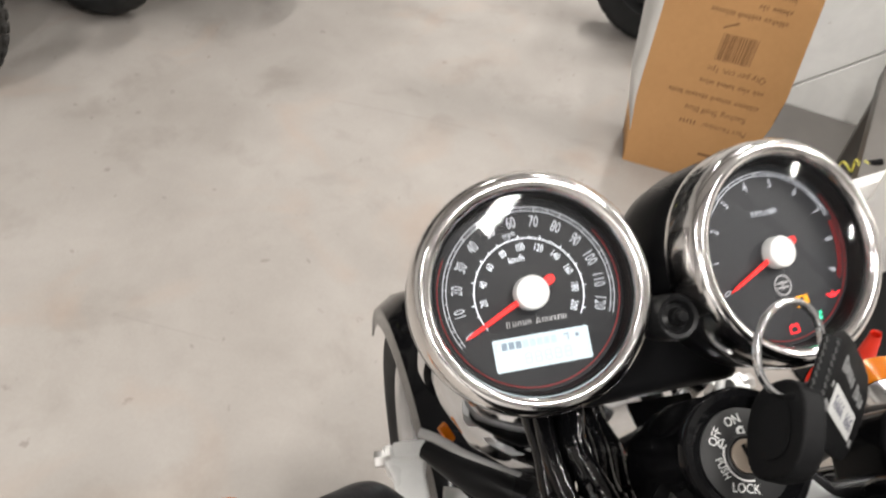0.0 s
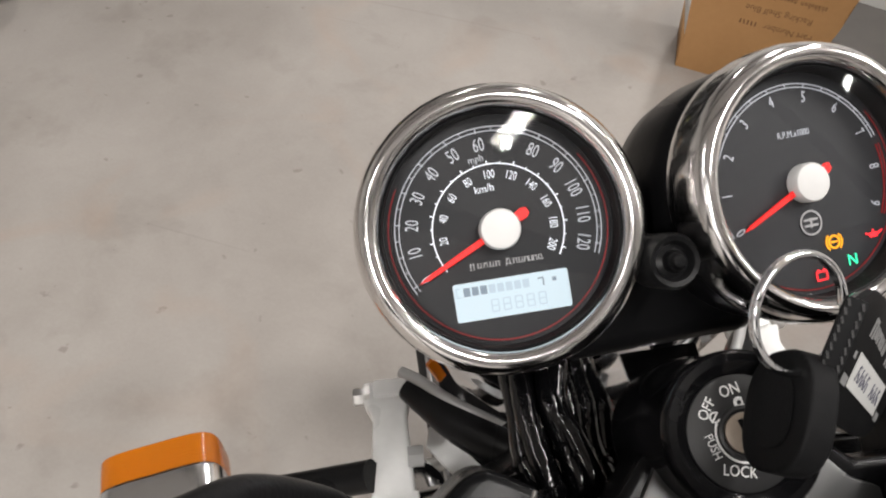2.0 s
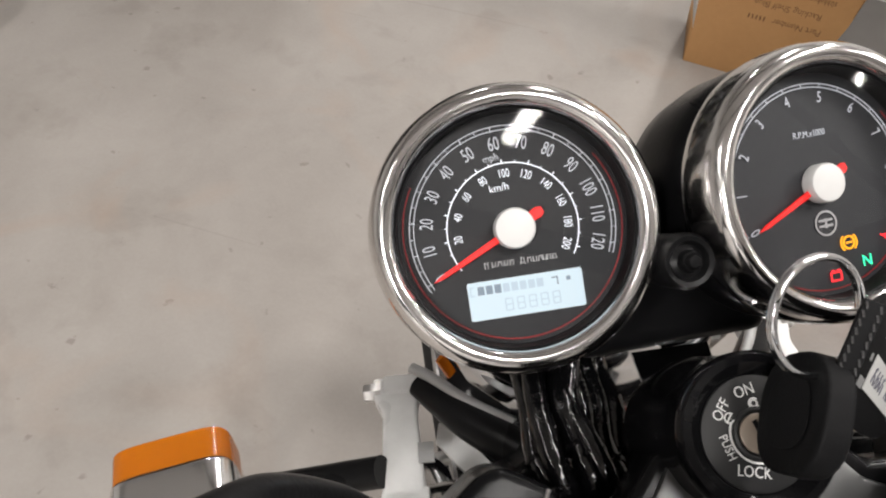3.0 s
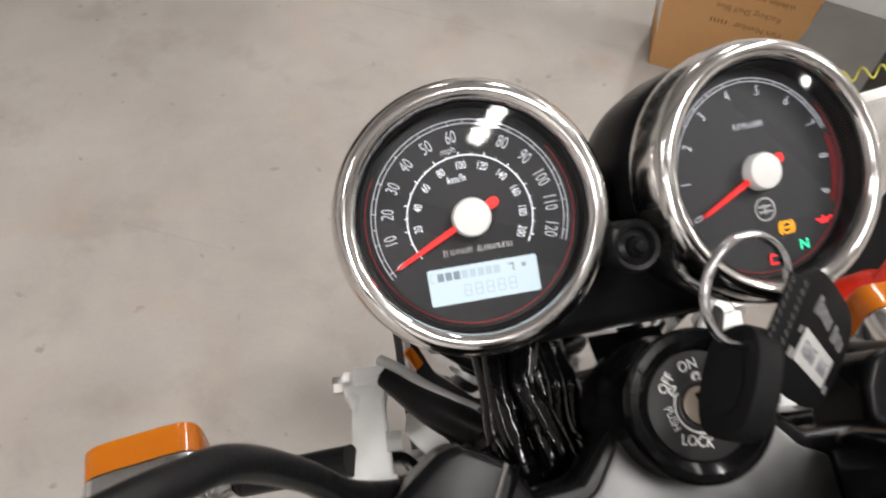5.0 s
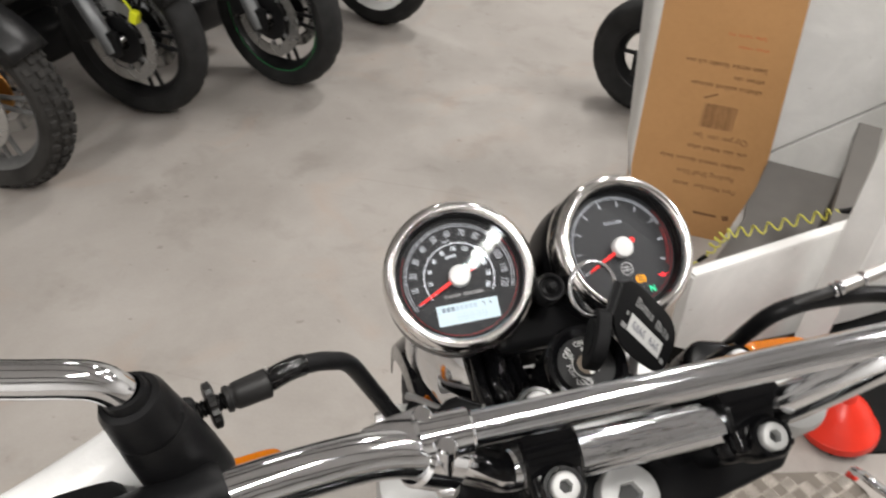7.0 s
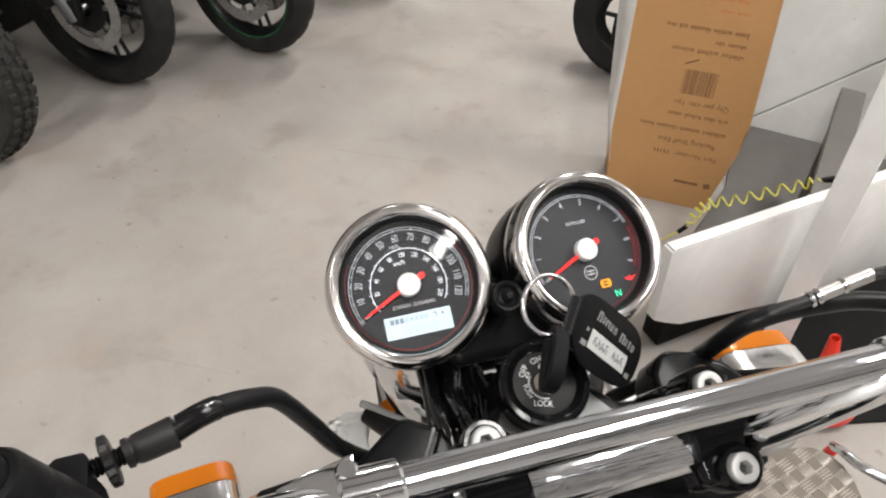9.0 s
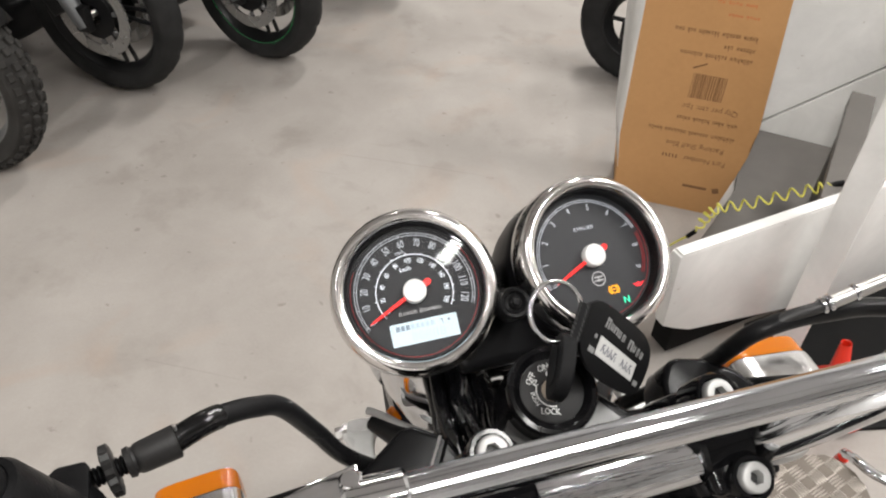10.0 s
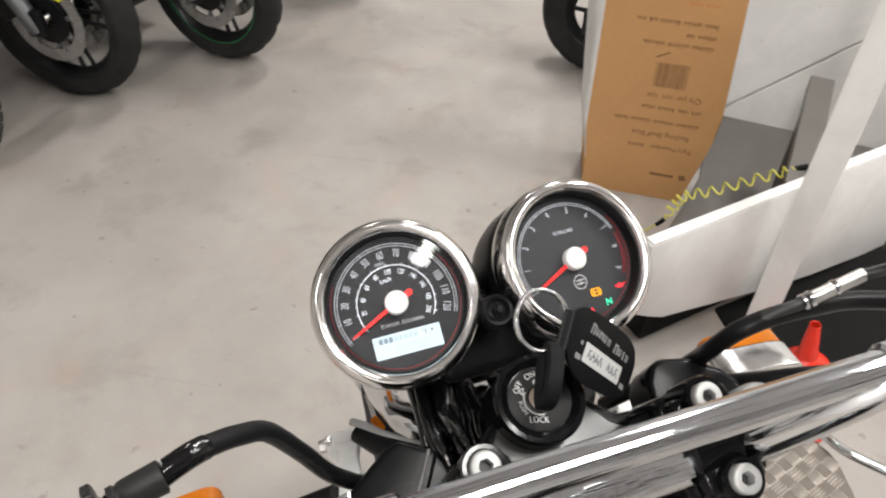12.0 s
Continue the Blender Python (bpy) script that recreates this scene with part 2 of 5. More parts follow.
FORKGREY = varied("fork_grey", (0.16, 0.165, 0.17), 0.4, 0.5, 50, 0.15, 0.05)


# ---- mesh helpers ----
def link(name, bm, mat, parent=None, label="", m=None, smooth=40):
    me = bpy.data.meshes.new(name)
    bm.to_mesh(me)
    bm.free()
    return link_mesh(name, me, mat, parent, label, m, smooth)


def link_mesh(name, me, mat, parent=None, label="", m=None, smooth=40):
    if mat:
        me.materials.clear()
        me.materials.append(mat)
    if smooth:
        me.shade_smooth()
        me.set_sharp_from_angle(angle=radians(smooth))
    ob = new(name, me)
    if parent:
        ob.parent = parent
    if m is not None:
        ob.matrix_local = m
    if label:
        ob["label"] = label
    return ob


def part(name, bm, material, parent, label="", m=None, smooth=40):
    return link(name, bm, material, parent, label, m, smooth)


def lathe(profile, seg=64, start=0.0, arc=360.0):
    """Turns (radius, height) pairs round the z axis."""
    bm = bmesh.new()
    closed = arc >= 360
    rings = []
    for r, z in profile:
        if r < 1e-6:
            rings.append([bm.verts.new((0, 0, z))])
            continue
        k = seg if closed else seg + 1
        rings.append([bm.verts.new((r * math.cos(radians(start + arc * i / seg)), r * math.sin(radians(start + arc * i / seg)), z)) for i in range(k)])
    for a, b in zip(rings, rings[1:]):
        for i in range(seg):
            j = (i + 1) % seg if closed else i + 1
            f = [a[i] if len(a) > 1 else a[0], a[j] if len(a) > 1 else a[0], b[j] if len(b) > 1 else b[0], b[i] if len(b) > 1 else b[0]]
            f = list(dict.fromkeys(f))
            if len(f) > 2:
                bm.faces.new(f)
    bmesh.ops.recalc_face_normals(bm, faces=bm.faces)
    return bm


def spline(points, steps=8):
    """Catmull-Rom through the points."""
    p = [Vector(q) for q in points]
    p = [2 * p[0] - p[1]] + p + [2 * p[-1] - p[-2]]
    out = []
    for a, b, c, d in zip(p, p[1:], p[2:], p[3:]):
        for i in range(steps):
            t = i / steps
            out.append(0.5 * (2 * b + (c - a) * t + (2 * a - 5 * b + 4 * c - d) * t * t + (3 * b - a - 3 * c + d) * t ** 3))
    out.append(p[-2])
    return out


def sweep(pts, radius, sides=16, caps=True):
    """A round rod along the points; radius is a number or one for each point."""
    bm = bmesh.new()
    rad = radius if isinstance(radius, (list, tuple)) else [radius] * len(pts)
    tang = [(pts[min(i + 1, len(pts) - 1)] - pts[max(i - 1, 0)]).normalized() for i in range(len(pts))]
    nrm = tang[0].orthogonal().normalized()
    rings = []
    for p, t, r in zip(pts, tang, rad):
        nrm = (nrm - t * nrm.dot(t)).normalized()
        bi = t.cross(nrm)
        rings.append([bm.verts.new(p + r * (math.cos(a) * nrm + math.sin(a) * bi)) for a in (2 * math.pi * k / sides for k in range(sides))])
    for a, b in zip(rings, rings[1:]):
        for i in range(sides):
            bm.faces.new((a[i], a[(i + 1) % sides], b[(i + 1) % sides], b[i]))
    if caps:
        bm.faces.new(rings[0][::-1])
        bm.faces.new(rings[-1])
    bmesh.ops.recalc_face_normals(bm, faces=bm.faces)
    return bm


def rod(points, radius, steps=8, sides=16):
    return sweep(spline(points, steps), radius, sides)


def straight(a, b, radius, sides=20):
    return sweep([Vector(a), Vector(b)], radius, sides)


def block(size, bevel=0.002, seg=2, at=(0, 0, 0)):
    bm = bmesh.new()
    bmesh.ops.create_cube(bm, size=1.0)
    bmesh.ops.scale(bm, vec=size, verts=bm.verts)
    if bevel:
        bmesh.ops.bevel(bm, geom=bm.edges[:], offset=bevel, segments=seg, profile=0.6, affect="EDGES", clamp_overlap=True)
    bmesh.ops.translate(bm, vec=at, verts=bm.verts)
    return bm


def slab(outline, depth, bevel=0.001, seg=2):
    """A flat outline in x, y raised by depth along z."""
    bm = bmesh.new()
    vs = [bm.verts.new((x, y, 0)) for x, y in outline]
    f = bm.faces.new(vs)
    top = bmesh.ops.extrude_face_region(bm, geom=[f])
    bmesh.ops.translate(bm, vec=(0, 0, depth), verts=[v for v in top["geom"] if isinstance(v, bmesh.types.BMVert)])
    bmesh.ops.recalc_face_normals(bm, faces=bm.faces)
    if bevel:
        bmesh.ops.bevel(bm, geom=bm.edges[:], offset=bevel, segments=seg, profile=0.6, affect="EDGES", clamp_overlap=True)
    return bm


def merge(*bms):
    out = bmesh.new()
    for b in bms:
        me = bpy.data.meshes.new("tmp")
        b.to_mesh(me)
        b.free()
        out.from_mesh(me)
        bpy.data.meshes.remove(me)
    return out


def moved(bm, m):
    bmesh.ops.transform(bm, matrix=m, verts=bm.verts)
    return bm


def bar(w, h, t=0.0003, at=(0, 0, 0), turn=0.0):
    bm = block((w, h, t), 0)
    return moved(bm, pose(*at) @ pose(0, 0, 0, 0, 0, turn))


def lettering(text, size, narrow=1.0, thick=0.0001):
    cu = bpy.data.curves.new("lettering", "FONT")
    cu.body, cu.size, cu.extrude = text, size, thick
    cu.align_x, cu.align_y = "CENTER", "CENTER"
    cu.resolution_u = 3
    tmp = bpy.data.objects.new("lettering", cu)
    me = bpy.data.meshes.new_from_object(tmp)
    bpy.data.objects.remove(tmp)
    bpy.data.curves.remove(cu)
    me.transform(Matrix.Diagonal((narrow, 1, 1, 1)))
    return me


def ring_line(r, width, start, arc, z, seg=90, thick=0.0002):
    """A flat printed arc."""
    w = width / 2
    return moved(lathe([(r - w, 0), (r - w, thick), (r + w, thick), (r + w, 0), (r - w, 0)], seg, start, arc), pose(0, 0, z))


def around(r, ang, z):
    return (r * math.cos(radians(ang)), r * math.sin(radians(ang)), z)


def empty(name, m):
    ob = new(name)
    ob.empty_display_size = 0.1
    ob.matrix_world = m
    return ob


# ---- the room ----
def room():
    bm = block((15, 13, 0.2), 0, at=(0, 1.5, -0.1))
    tagged(link("floor", bm, CONCRETE, smooth=0), "worn grey concrete workshop floor with faint stains", "floor", kind="structure")
    bm = block((15.4, 13.4, 0.1), 0, at=(0, 1.5, 4.35))
    tagged(link("ceiling", bm, CEIL, smooth=0), "pale sheet metal workshop ceiling", "ceiling", kind="structure")
    for k in range(6):
        bm = merge(block((15, 0.1, 0.014), 0, at=(0, 0, -0.12)), block((15, 0.012, 0.23), 0), block((15, 0.14, 0.014), 0, at=(0, 0, 0.122)))
        ob = link("roof_beam", bm, DARKSTEEL, smooth=0, m=pose(0, -4.4 + k * 2.3, 4.166))
        tagged(ob, "dark steel roof beam under the ceiling", "beam", "roof beams", kind="structure")
    for name, size, at in (("wall_north", (15.4, 0.2, 4.3), (0, 8.1, 2.15)), ("wall_south", (15.4, 0.2, 4.3), (0, -5.1, 2.15)),
                           ("wall_east", (0.2, 13, 4.3), (7.6, 1.5, 2.15)), ("wall_west", (0.2, 13, 4.3), (-7.6, 1.5, 2.15))):
        tagged(link(name, block(size, 0, at=at), WALL, smooth=0), "plain off-white painted workshop wall", "wall", kind="structure")


room()


def light_fixture(x, y, z, turn):
    top = empty("tube_light_fixture", pose(x, y, z, 0, 0, turn))
    part("housing", block((1.5, 0.17, 0.05), 0.008), WHITE, top)
    part("end_cap", block((0.02, 0.175, 0.06), 0.004, at=(0.755, 0, 0)), PLASTIC, top)
    part("end_cap", block((0.02, 0.175, 0.06), 0.004, at=(-0.755, 0, 0)), PLASTIC, top)
    part("hanger", straight((0.55, 0, 0.02), (0.55, 0, 0.3), 0.004, 8), STEEL, top)
    part("hanger", straight((-0.55, 0, 0.02), (-0.55, 0, 0.3), 0.004, 8), STEEL, top)
    tagged(top, "out-of-view white fluorescent tube fixture hung from the ceiling", "light", "ceiling tube lights")


for _x, _y, _z, _a, _p in TUBES:
    light_fixture(_x, _y, _z, _a)

# ---- the motorcycle with the instruments ----
LEAN_DEG, BIKE_TURN, H0, MID = -3.43, 27.8, 1.085, 0.063
_turn = pose(0, 0, 0, 0, LEAN_DEG, 0)
_base = Vector((0.0111, 0.0077, 1.0856)) - (pose(0, 0, 0, 0, 0, BIKE_TURN) @ _turn) @ Vector((0, 0, H0))
BIKE = empty("motorcycle", Matrix.Translation(_base) @ pose(0, 0, 0, 0, 0, BIKE_TURN) @ _turn)
tagged(BIKE, "black and chrome twin-dial roadster motorcycle with braced handlebar", "motorcycle")


def B(x, y, z):
    """A place on the bike, taken from the speedometer's middle."""
    return Vector((x, y, z + H0))


GAUGE_TILT, GAUGE_R = 38.0, 0.0538


def instrument(name, at, tilt, turn, label, grey, dome=0.24, roll=0.0):
    """A round instrument: housing, bezel, dial and glass."""
    m = Matrix.Translation(B(*at)) @ pose(0, 0, 0, tilt, 0, turn) @ pose(0, 0, 0, 0, 0, roll)
    r = GAUGE_R
    body = lathe([(0, -0.079), (0.022, -0.079), (0.036, -0.077), (0.0455, -0.071), (0.0505, -0.06), (0.0528, -0.045), (0.0532, -0.022), (0.0528, -0.012), (0.0512, -0.0078), (0.0512, -0.002),
                  (0.0442, -0.002), (0.0442, -0.004), (0, -0.004)], 96)
    pod = part(name, body, SATIN, BIKE, label, m)
    bez = lathe([(0.0441, -0.001), (0.0441, 0.01), (0.0448, 0.0123), (0.0462, 0.0138), (0.048, 0.0143), (0.05, 0.0136), (0.0518, 0.0117), (r - 0.0006, 0.009), (r, 0.0052),
                 (r + 0.0005, 0.0), (r + 0.0006, -0.004), (r + 0.0002, -0.0075), (r - 0.0006, -0.009), (0.0515, -0.0082), (0.0515, -0.001), (0.0441, -0.001)], 128)
    part("bezel", bez, BEZEL, pod, "polished chrome bezel ring")
    part("inner_ring", lathe([(0.04405, 0.0102), (0.0434, 0.0098), (0.0432, 0.0003), (0.04405, 0.0002)], 96), PLASTIC, pod)
    part("dial", lathe([(0, -0.001), (0, 0.0), (0.0435, 0.0), (0.0435, -0.001)], 96), grey, pod)
    k = dome
    pane = [(0.0439 * i / 10, 0.0095 + math.sqrt(k * k - (0.0439 * i / 10) ** 2) - math.sqrt(k * k - 0.0439 ** 2)) for i in range(11)]
    g = part("glass", lathe(pane, 96), GLASS, pod, "clear domed instrument glass")
    g.visible_shadow = False
    return pod


def needle(pod, ang, length, rise):
    bm = slab([(-0.0125, -0.0012), (-0.0108, -0.0021), (0.0, -0.0014), (length - 0.004, -0.0008), (length, 0), (length - 0.004, 0.0008), (0, 0.0014), (-0.0108, 0.0021), (-0.0125, 0.0012)], 0.0008, 0.0002, 1)
    part("needle", moved(bm, pose(0, 0, rise - 0.0042, 0, 0, ang)), NEEDLE, pod, "red needle resting at zero")
    part("needle_cap", lathe([(0, rise), (0.0055, rise), (0.0071, rise - 0.0004), (0.0076, rise - 0.0013), (0.0076, 0.0006), (0, 0.0006)], 40), HUBCAP, pod, "matt white needle cap")


def numeral(pod, text, size, x, y, turn, mat, narrow=0.62):
    link_mesh("numeral", lettering(text, size, narrow), mat, pod, "", pose(x, y, 0.0004, 0, 0, turn), 0)


def ticks(pod, r0, r1, angs, width, mat):
    part("scale_ticks", merge(*[bar(r1 - r0, width, 0.0002, around((r0 + r1) / 2, a, 0.0003), a) for a in angs]), mat, pod, smooth=0)


def speedometer():
    pod = instrument("speedometer", (0, 0, -0.002), 37.3, -6.9, "black speedometer pod with chrome bezel and black dial", DIAL, 1.0, 5.2)
    mph = lambda v: 206.0 - 1.8545 * v
    kmh = lambda v: 206.6 - 1.152 * v
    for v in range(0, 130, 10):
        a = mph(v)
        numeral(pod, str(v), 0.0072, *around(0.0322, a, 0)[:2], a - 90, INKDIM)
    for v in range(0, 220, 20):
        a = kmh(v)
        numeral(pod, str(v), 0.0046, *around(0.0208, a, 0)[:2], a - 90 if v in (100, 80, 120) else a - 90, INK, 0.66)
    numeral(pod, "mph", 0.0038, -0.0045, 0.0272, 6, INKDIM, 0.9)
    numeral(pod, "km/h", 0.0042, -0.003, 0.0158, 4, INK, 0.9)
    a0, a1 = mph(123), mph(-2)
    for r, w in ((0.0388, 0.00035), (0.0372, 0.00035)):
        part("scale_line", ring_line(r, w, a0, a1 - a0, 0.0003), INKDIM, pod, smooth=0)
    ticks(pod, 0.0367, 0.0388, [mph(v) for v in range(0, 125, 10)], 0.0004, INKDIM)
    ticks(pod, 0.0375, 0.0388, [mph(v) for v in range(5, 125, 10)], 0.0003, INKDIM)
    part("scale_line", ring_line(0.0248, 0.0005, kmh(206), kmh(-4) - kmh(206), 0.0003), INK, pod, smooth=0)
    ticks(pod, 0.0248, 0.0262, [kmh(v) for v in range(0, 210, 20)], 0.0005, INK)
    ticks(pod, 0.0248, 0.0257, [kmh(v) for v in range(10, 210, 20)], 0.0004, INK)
    # red reflection round the dial's edge, drawn as a thin coloured ring
    part("red_reflection_ring", ring_line(0.0412, 0.0004, 150, 245, 0.0003, 120), REDLINE, pod, smooth=0)
    needle(pod, mph(0), 0.036, 0.0086)
    # maker's mark as a row of plain bars
    for k, x in enumerate((-0.0119, -0.0091, -0.0068, -0.0045, -0.0023, 0.0018, 0.0044, 0.0065, 0.0086, 0.0102, 0.0119, 0.0139)):
        h = 0.0029 if k in (0, 5) else 0.0021
        bars = [bar(0.0004, h, 0.0002, (x - 0.0006, -0.0124, 0.0004), -12 if k % 3 == 2 else 0), bar(0.0003, h, 0.0002, (x + 0.0006, -0.0124, 0.0004), 12 if k % 3 == 2 else 0)]
        part("mark", merge(*bars, bar(0.0013, 0.0003, 0.0002, (x, -0.0124 + (0.5 - (k % 2)) * 0.0014, 0.0004))), SILVERINK, pod, smooth=0)
    lcd = slab([(-0.0218, -0.0066), (-0.0212, -0.0072), (0.0212, -0.0072), (0.0218, -0.0066), (0.0218, 0.0066), (0.0212, 0.0072), (-0.0212, 0.0072), (-0.0218, 0.0066)], 0.0003, 0)
    part("display", moved(lcd, pose(0.0014, -0.0252, 0.0003)), LCD, pod, "backlit pale blue liquid crystal display", smooth=0)
    part("display_mark", merge(bar(0.0004, 0.0036, 0.0001, (-0.0193, -0.0214, 0.0007)), bar(0.0016, 0.0004, 0.0001, (-0.0186, -0.0198, 0.0007)), bar(0.0016, 0.0004, 0.0001, (-0.0186, -0.023, 0.0007))), LCDFAINT, pod, smooth=0)
    for i in range(8):
        part("display_bar", bar(0.0025, 0.0032, 0.0001, (-0.0154 + 0.0032 * i, -0.0214, 0.0007)), LCDDARK if i < 3 else LCDFAINT, pod, smooth=0)
    for x in (-0.0055, -0.001, 0.0035, 0.008, 0.0125):
        part("display_digit", merge(*[bar(0.0004, 0.0044, 0.0001, (x + d, -0.0278, 0.0007)) for d in (-0.0013, 0.0013)], *[bar(0.0026, 0.0004, 0.0001, (x, -0.0278 + d, 0.0007)) for d in (-0.0022, 0.0, 0.0022)]), LCDFAINT, pod, smooth=0)
    part("display_mark", merge(bar(0.0022, 0.0005, 0.0001, (0.0126, -0.0203, 0.0007)), bar(0.0005, 0.0032, 0.0001, (0.0136, -0.0215, 0.0007)), bar(0.0015, 0.0015, 0.0001, (0.0178, -0.0213, 0.0007))), LCDDARK, pod, smooth=0)
    return pod


def tachometer():
    pod = instrument("tachometer", (0.12, -0.0033, 0.0003), 38.2, 11.9, "black tachometer pod with chrome bezel and dial greyed by painted glass haze", DIALHAZE, 0.7, -7.75)
    rpm = lambda v: 204.2 - 25.2 * v
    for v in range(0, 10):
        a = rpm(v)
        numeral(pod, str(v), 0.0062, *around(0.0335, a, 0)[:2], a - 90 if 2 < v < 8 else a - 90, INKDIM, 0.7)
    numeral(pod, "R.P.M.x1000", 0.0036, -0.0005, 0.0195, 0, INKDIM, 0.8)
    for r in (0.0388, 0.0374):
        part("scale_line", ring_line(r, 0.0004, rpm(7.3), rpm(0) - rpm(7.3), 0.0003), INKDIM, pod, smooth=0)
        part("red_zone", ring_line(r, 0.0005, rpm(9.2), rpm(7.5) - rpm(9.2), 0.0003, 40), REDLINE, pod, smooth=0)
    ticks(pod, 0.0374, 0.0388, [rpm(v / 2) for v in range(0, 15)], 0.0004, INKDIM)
    # same painted red reflection at this dial's edge
    part("red_reflection_ring", ring_line(0.0412, 0.0004, 150, 245, 0.0003, 120), REDLINE, pod, smooth=0)
    needle(pod, rpm(0), 0.034, 0.0066)
    # grey round badge
    badge = merge(ring_line(0.0046, 0.0007, 0, 360, 0.0003, 40), bar(0.0062, 0.0009, 0.0002, (0, 0.0012, 0.0004)), bar(0.0062, 0.0009, 0.0002, (0, -0.001, 0.0004)), bar(0.0009, 0.004, 0.0002, (0, 0, 0.0004)))
    part("badge", moved(badge, pose(0.0004, -0.0155, 0)), SILVERINK, pod, "plain grey round badge", smooth=0)
    am = merge(ring_line(0.0024, 0.0007, 0, 360, 0.0005, 32), ring_line(0.0036, 0.0006, 130, 100, 0.0005, 14), ring_line(0.0036, 0.0006, -50, 100, 0.0005, 14), bar(0.003, 0.0007, 0.0002, (0, 0, 0.0006)))
    part("tell_tale", moved(am, pose(0.009, -0.0246, 0)), LAMPAMBER, pod, "lit amber brake warning lamp", smooth=0)
    oil = merge(bar(0.0036, 0.0018, 0.0002, (0, 0, 0.0005)), bar(0.003, 0.0006, 0.0002, (0.003, 0.0007, 0.0005), 25), bar(0.0022, 0.0006, 0.0002, (-0.0026, 0.0006, 0.0005), -20), bar(0.0006, 0.0014, 0.0002, (0, 0.0014, 0.0005)))
    part("tell_tale", moved(oil, pose(0.0276, -0.0251, 0)), LAMPRED, pod, "lit red oil warning lamp", smooth=0)
    bat = merge(bar(0.0048, 0.0005, 0.0002, (0, 0.0014, 0.0005)), bar(0.0048, 0.0005, 0.0002, (0, -0.0018, 0.0005)), bar(0.0005, 0.0034, 0.0002, (-0.0023, -0.0002, 0.0005)), bar(0.0005, 0.0034, 0.0002, (0.0023, -0.0002, 0.0005)),
                bar(0.001, 0.0008, 0.0002, (-0.0013, 0.002, 0.0005)), bar(0.001, 0.0008, 0.0002, (0.0013, 0.002, 0.0005)))
    part("tell_tale", moved(bat, pose(0.001, -0.0363, 0)), LAMPRED, pod, "lit red battery warning lamp", smooth=0)
    link_mesh("tell_tale", lettering("N", 0.0062, 1.0), LAMPGREEN, pod, "lit green neutral lamp", pose(0.0162, -0.0331, 0.0004), 0)
    return pod


speedometer()
tachometer()


def cover_and_mounts():
    # bridge between the two instruments
    m = Matrix.Translation(B(MID, 0.0, -0.03)) @ pose(0, 0, 0, GAUGE_TILT, 0, 0)
    part("instrument_bracket", block((0.085, 0.057, 0.03), 0.008, 3, (0, -0.0125, -0.012)), SATIN, BIKE, "black instrument mounting bracket", m)
    m = Matrix.Translation(B(0.0583, -0.0284, -0.0002)) @ pose(0, 0, 0, GAUGE_TILT, 0, 0)
    bung = part("rubber_bung", lathe([(0, 0.002), (0.0035, 0.002), (0.0042, 0.0), (0.0042, -0.002), (0.0062, -0.003), (0.0075, -0.0005), (0.0092, 0.0), (0.0105, -0.003), (0.0105, -0.02), (0, -0.02)], 40), RUBBER, BIKE, "", m)
    part("bung_pin", lathe([(0, 0.0048), (0.0022, 0.0046), (0.003, 0.003), (0.003, -0.001)], 24), PLASTIC, bung)
    # small steel clip on the side of the tachometer
    part("clip", block((0.009, 0.004, 0.0016), 0.0006), RIMGREY, BIKE, "", Matrix.Translation(B(0.0704, 0.043, -0.04)) @ pose(0, 0, 0, 40, 0, 0))
    # loom of sheathed wires that drops from the speedometer towards the yoke
    rnd = random.Random(11)
    for x, r, dz in ((0.003, 0.0055, 0.0), (0.011, 0.0065, -0.003), (0.018, 0.0055, 0.004), (0.0245, 0.006, 0.0), (0.031, 0.0052, -0.004), (0.0375, 0.006, -0.01), (0.007, 0.005, 0.006), (0.021, 0.0048, 0.008)):
        k = lambda: rnd.uniform(-0.0022, 0.0022)
        w = [B(x, 0.005, -0.062), B(x + k(), -0.022, -0.072 + dz), B(x - 0.001 + k(), -0.042, -0.076 + dz + k()), B(x - 0.002 + k(), -0.058, -0.079 + dz + k()), B(x + 0.001 + k(), -0.077, -0.083 + dz), B(x + 0.005, -0.105, -0.1), B(x + 0.01, -0.12, -0.15)]
        part("wiring_sheath", rod(w, r, 8, 16), WIRE, BIKE)
        q = w[3].lerp(w[4], rnd.random())
        part("cable_tie", moved(lathe([(r + 0.0008, -0.0014), (r + 0.0012, 0), (r + 0.0008, 0.0014), (r - 0.001, 0)], 16), Matrix.Translation(q) @ pose(0, 0, 0, 78)), BLACK, BIKE)
    # bright plate above the headlamp, seen past the lock
    part("lamp_plate", slab([(0.052, -0.047), (0.085, -0.047), (0.087, -0.0245), (0.052, -0.0235)], 0.002, 0.0006, 2), CHROME, BIKE, "polished plate above the headlamp", Matrix.Translation(B(0, 0, -0.075)))
    part("lamp_cowl", block((0.1, 0.012, 0.12), 0.005, 3), BLACK, BIKE, "", Matrix.Translation(B(MID + 0.02, 0.012, -0.125)) @ pose(0, 0, 0, 12))


cover_and_mounts()

RAKE = 24.5
LOCK_AT = B(0.0605, -0.0892, -0.0139)


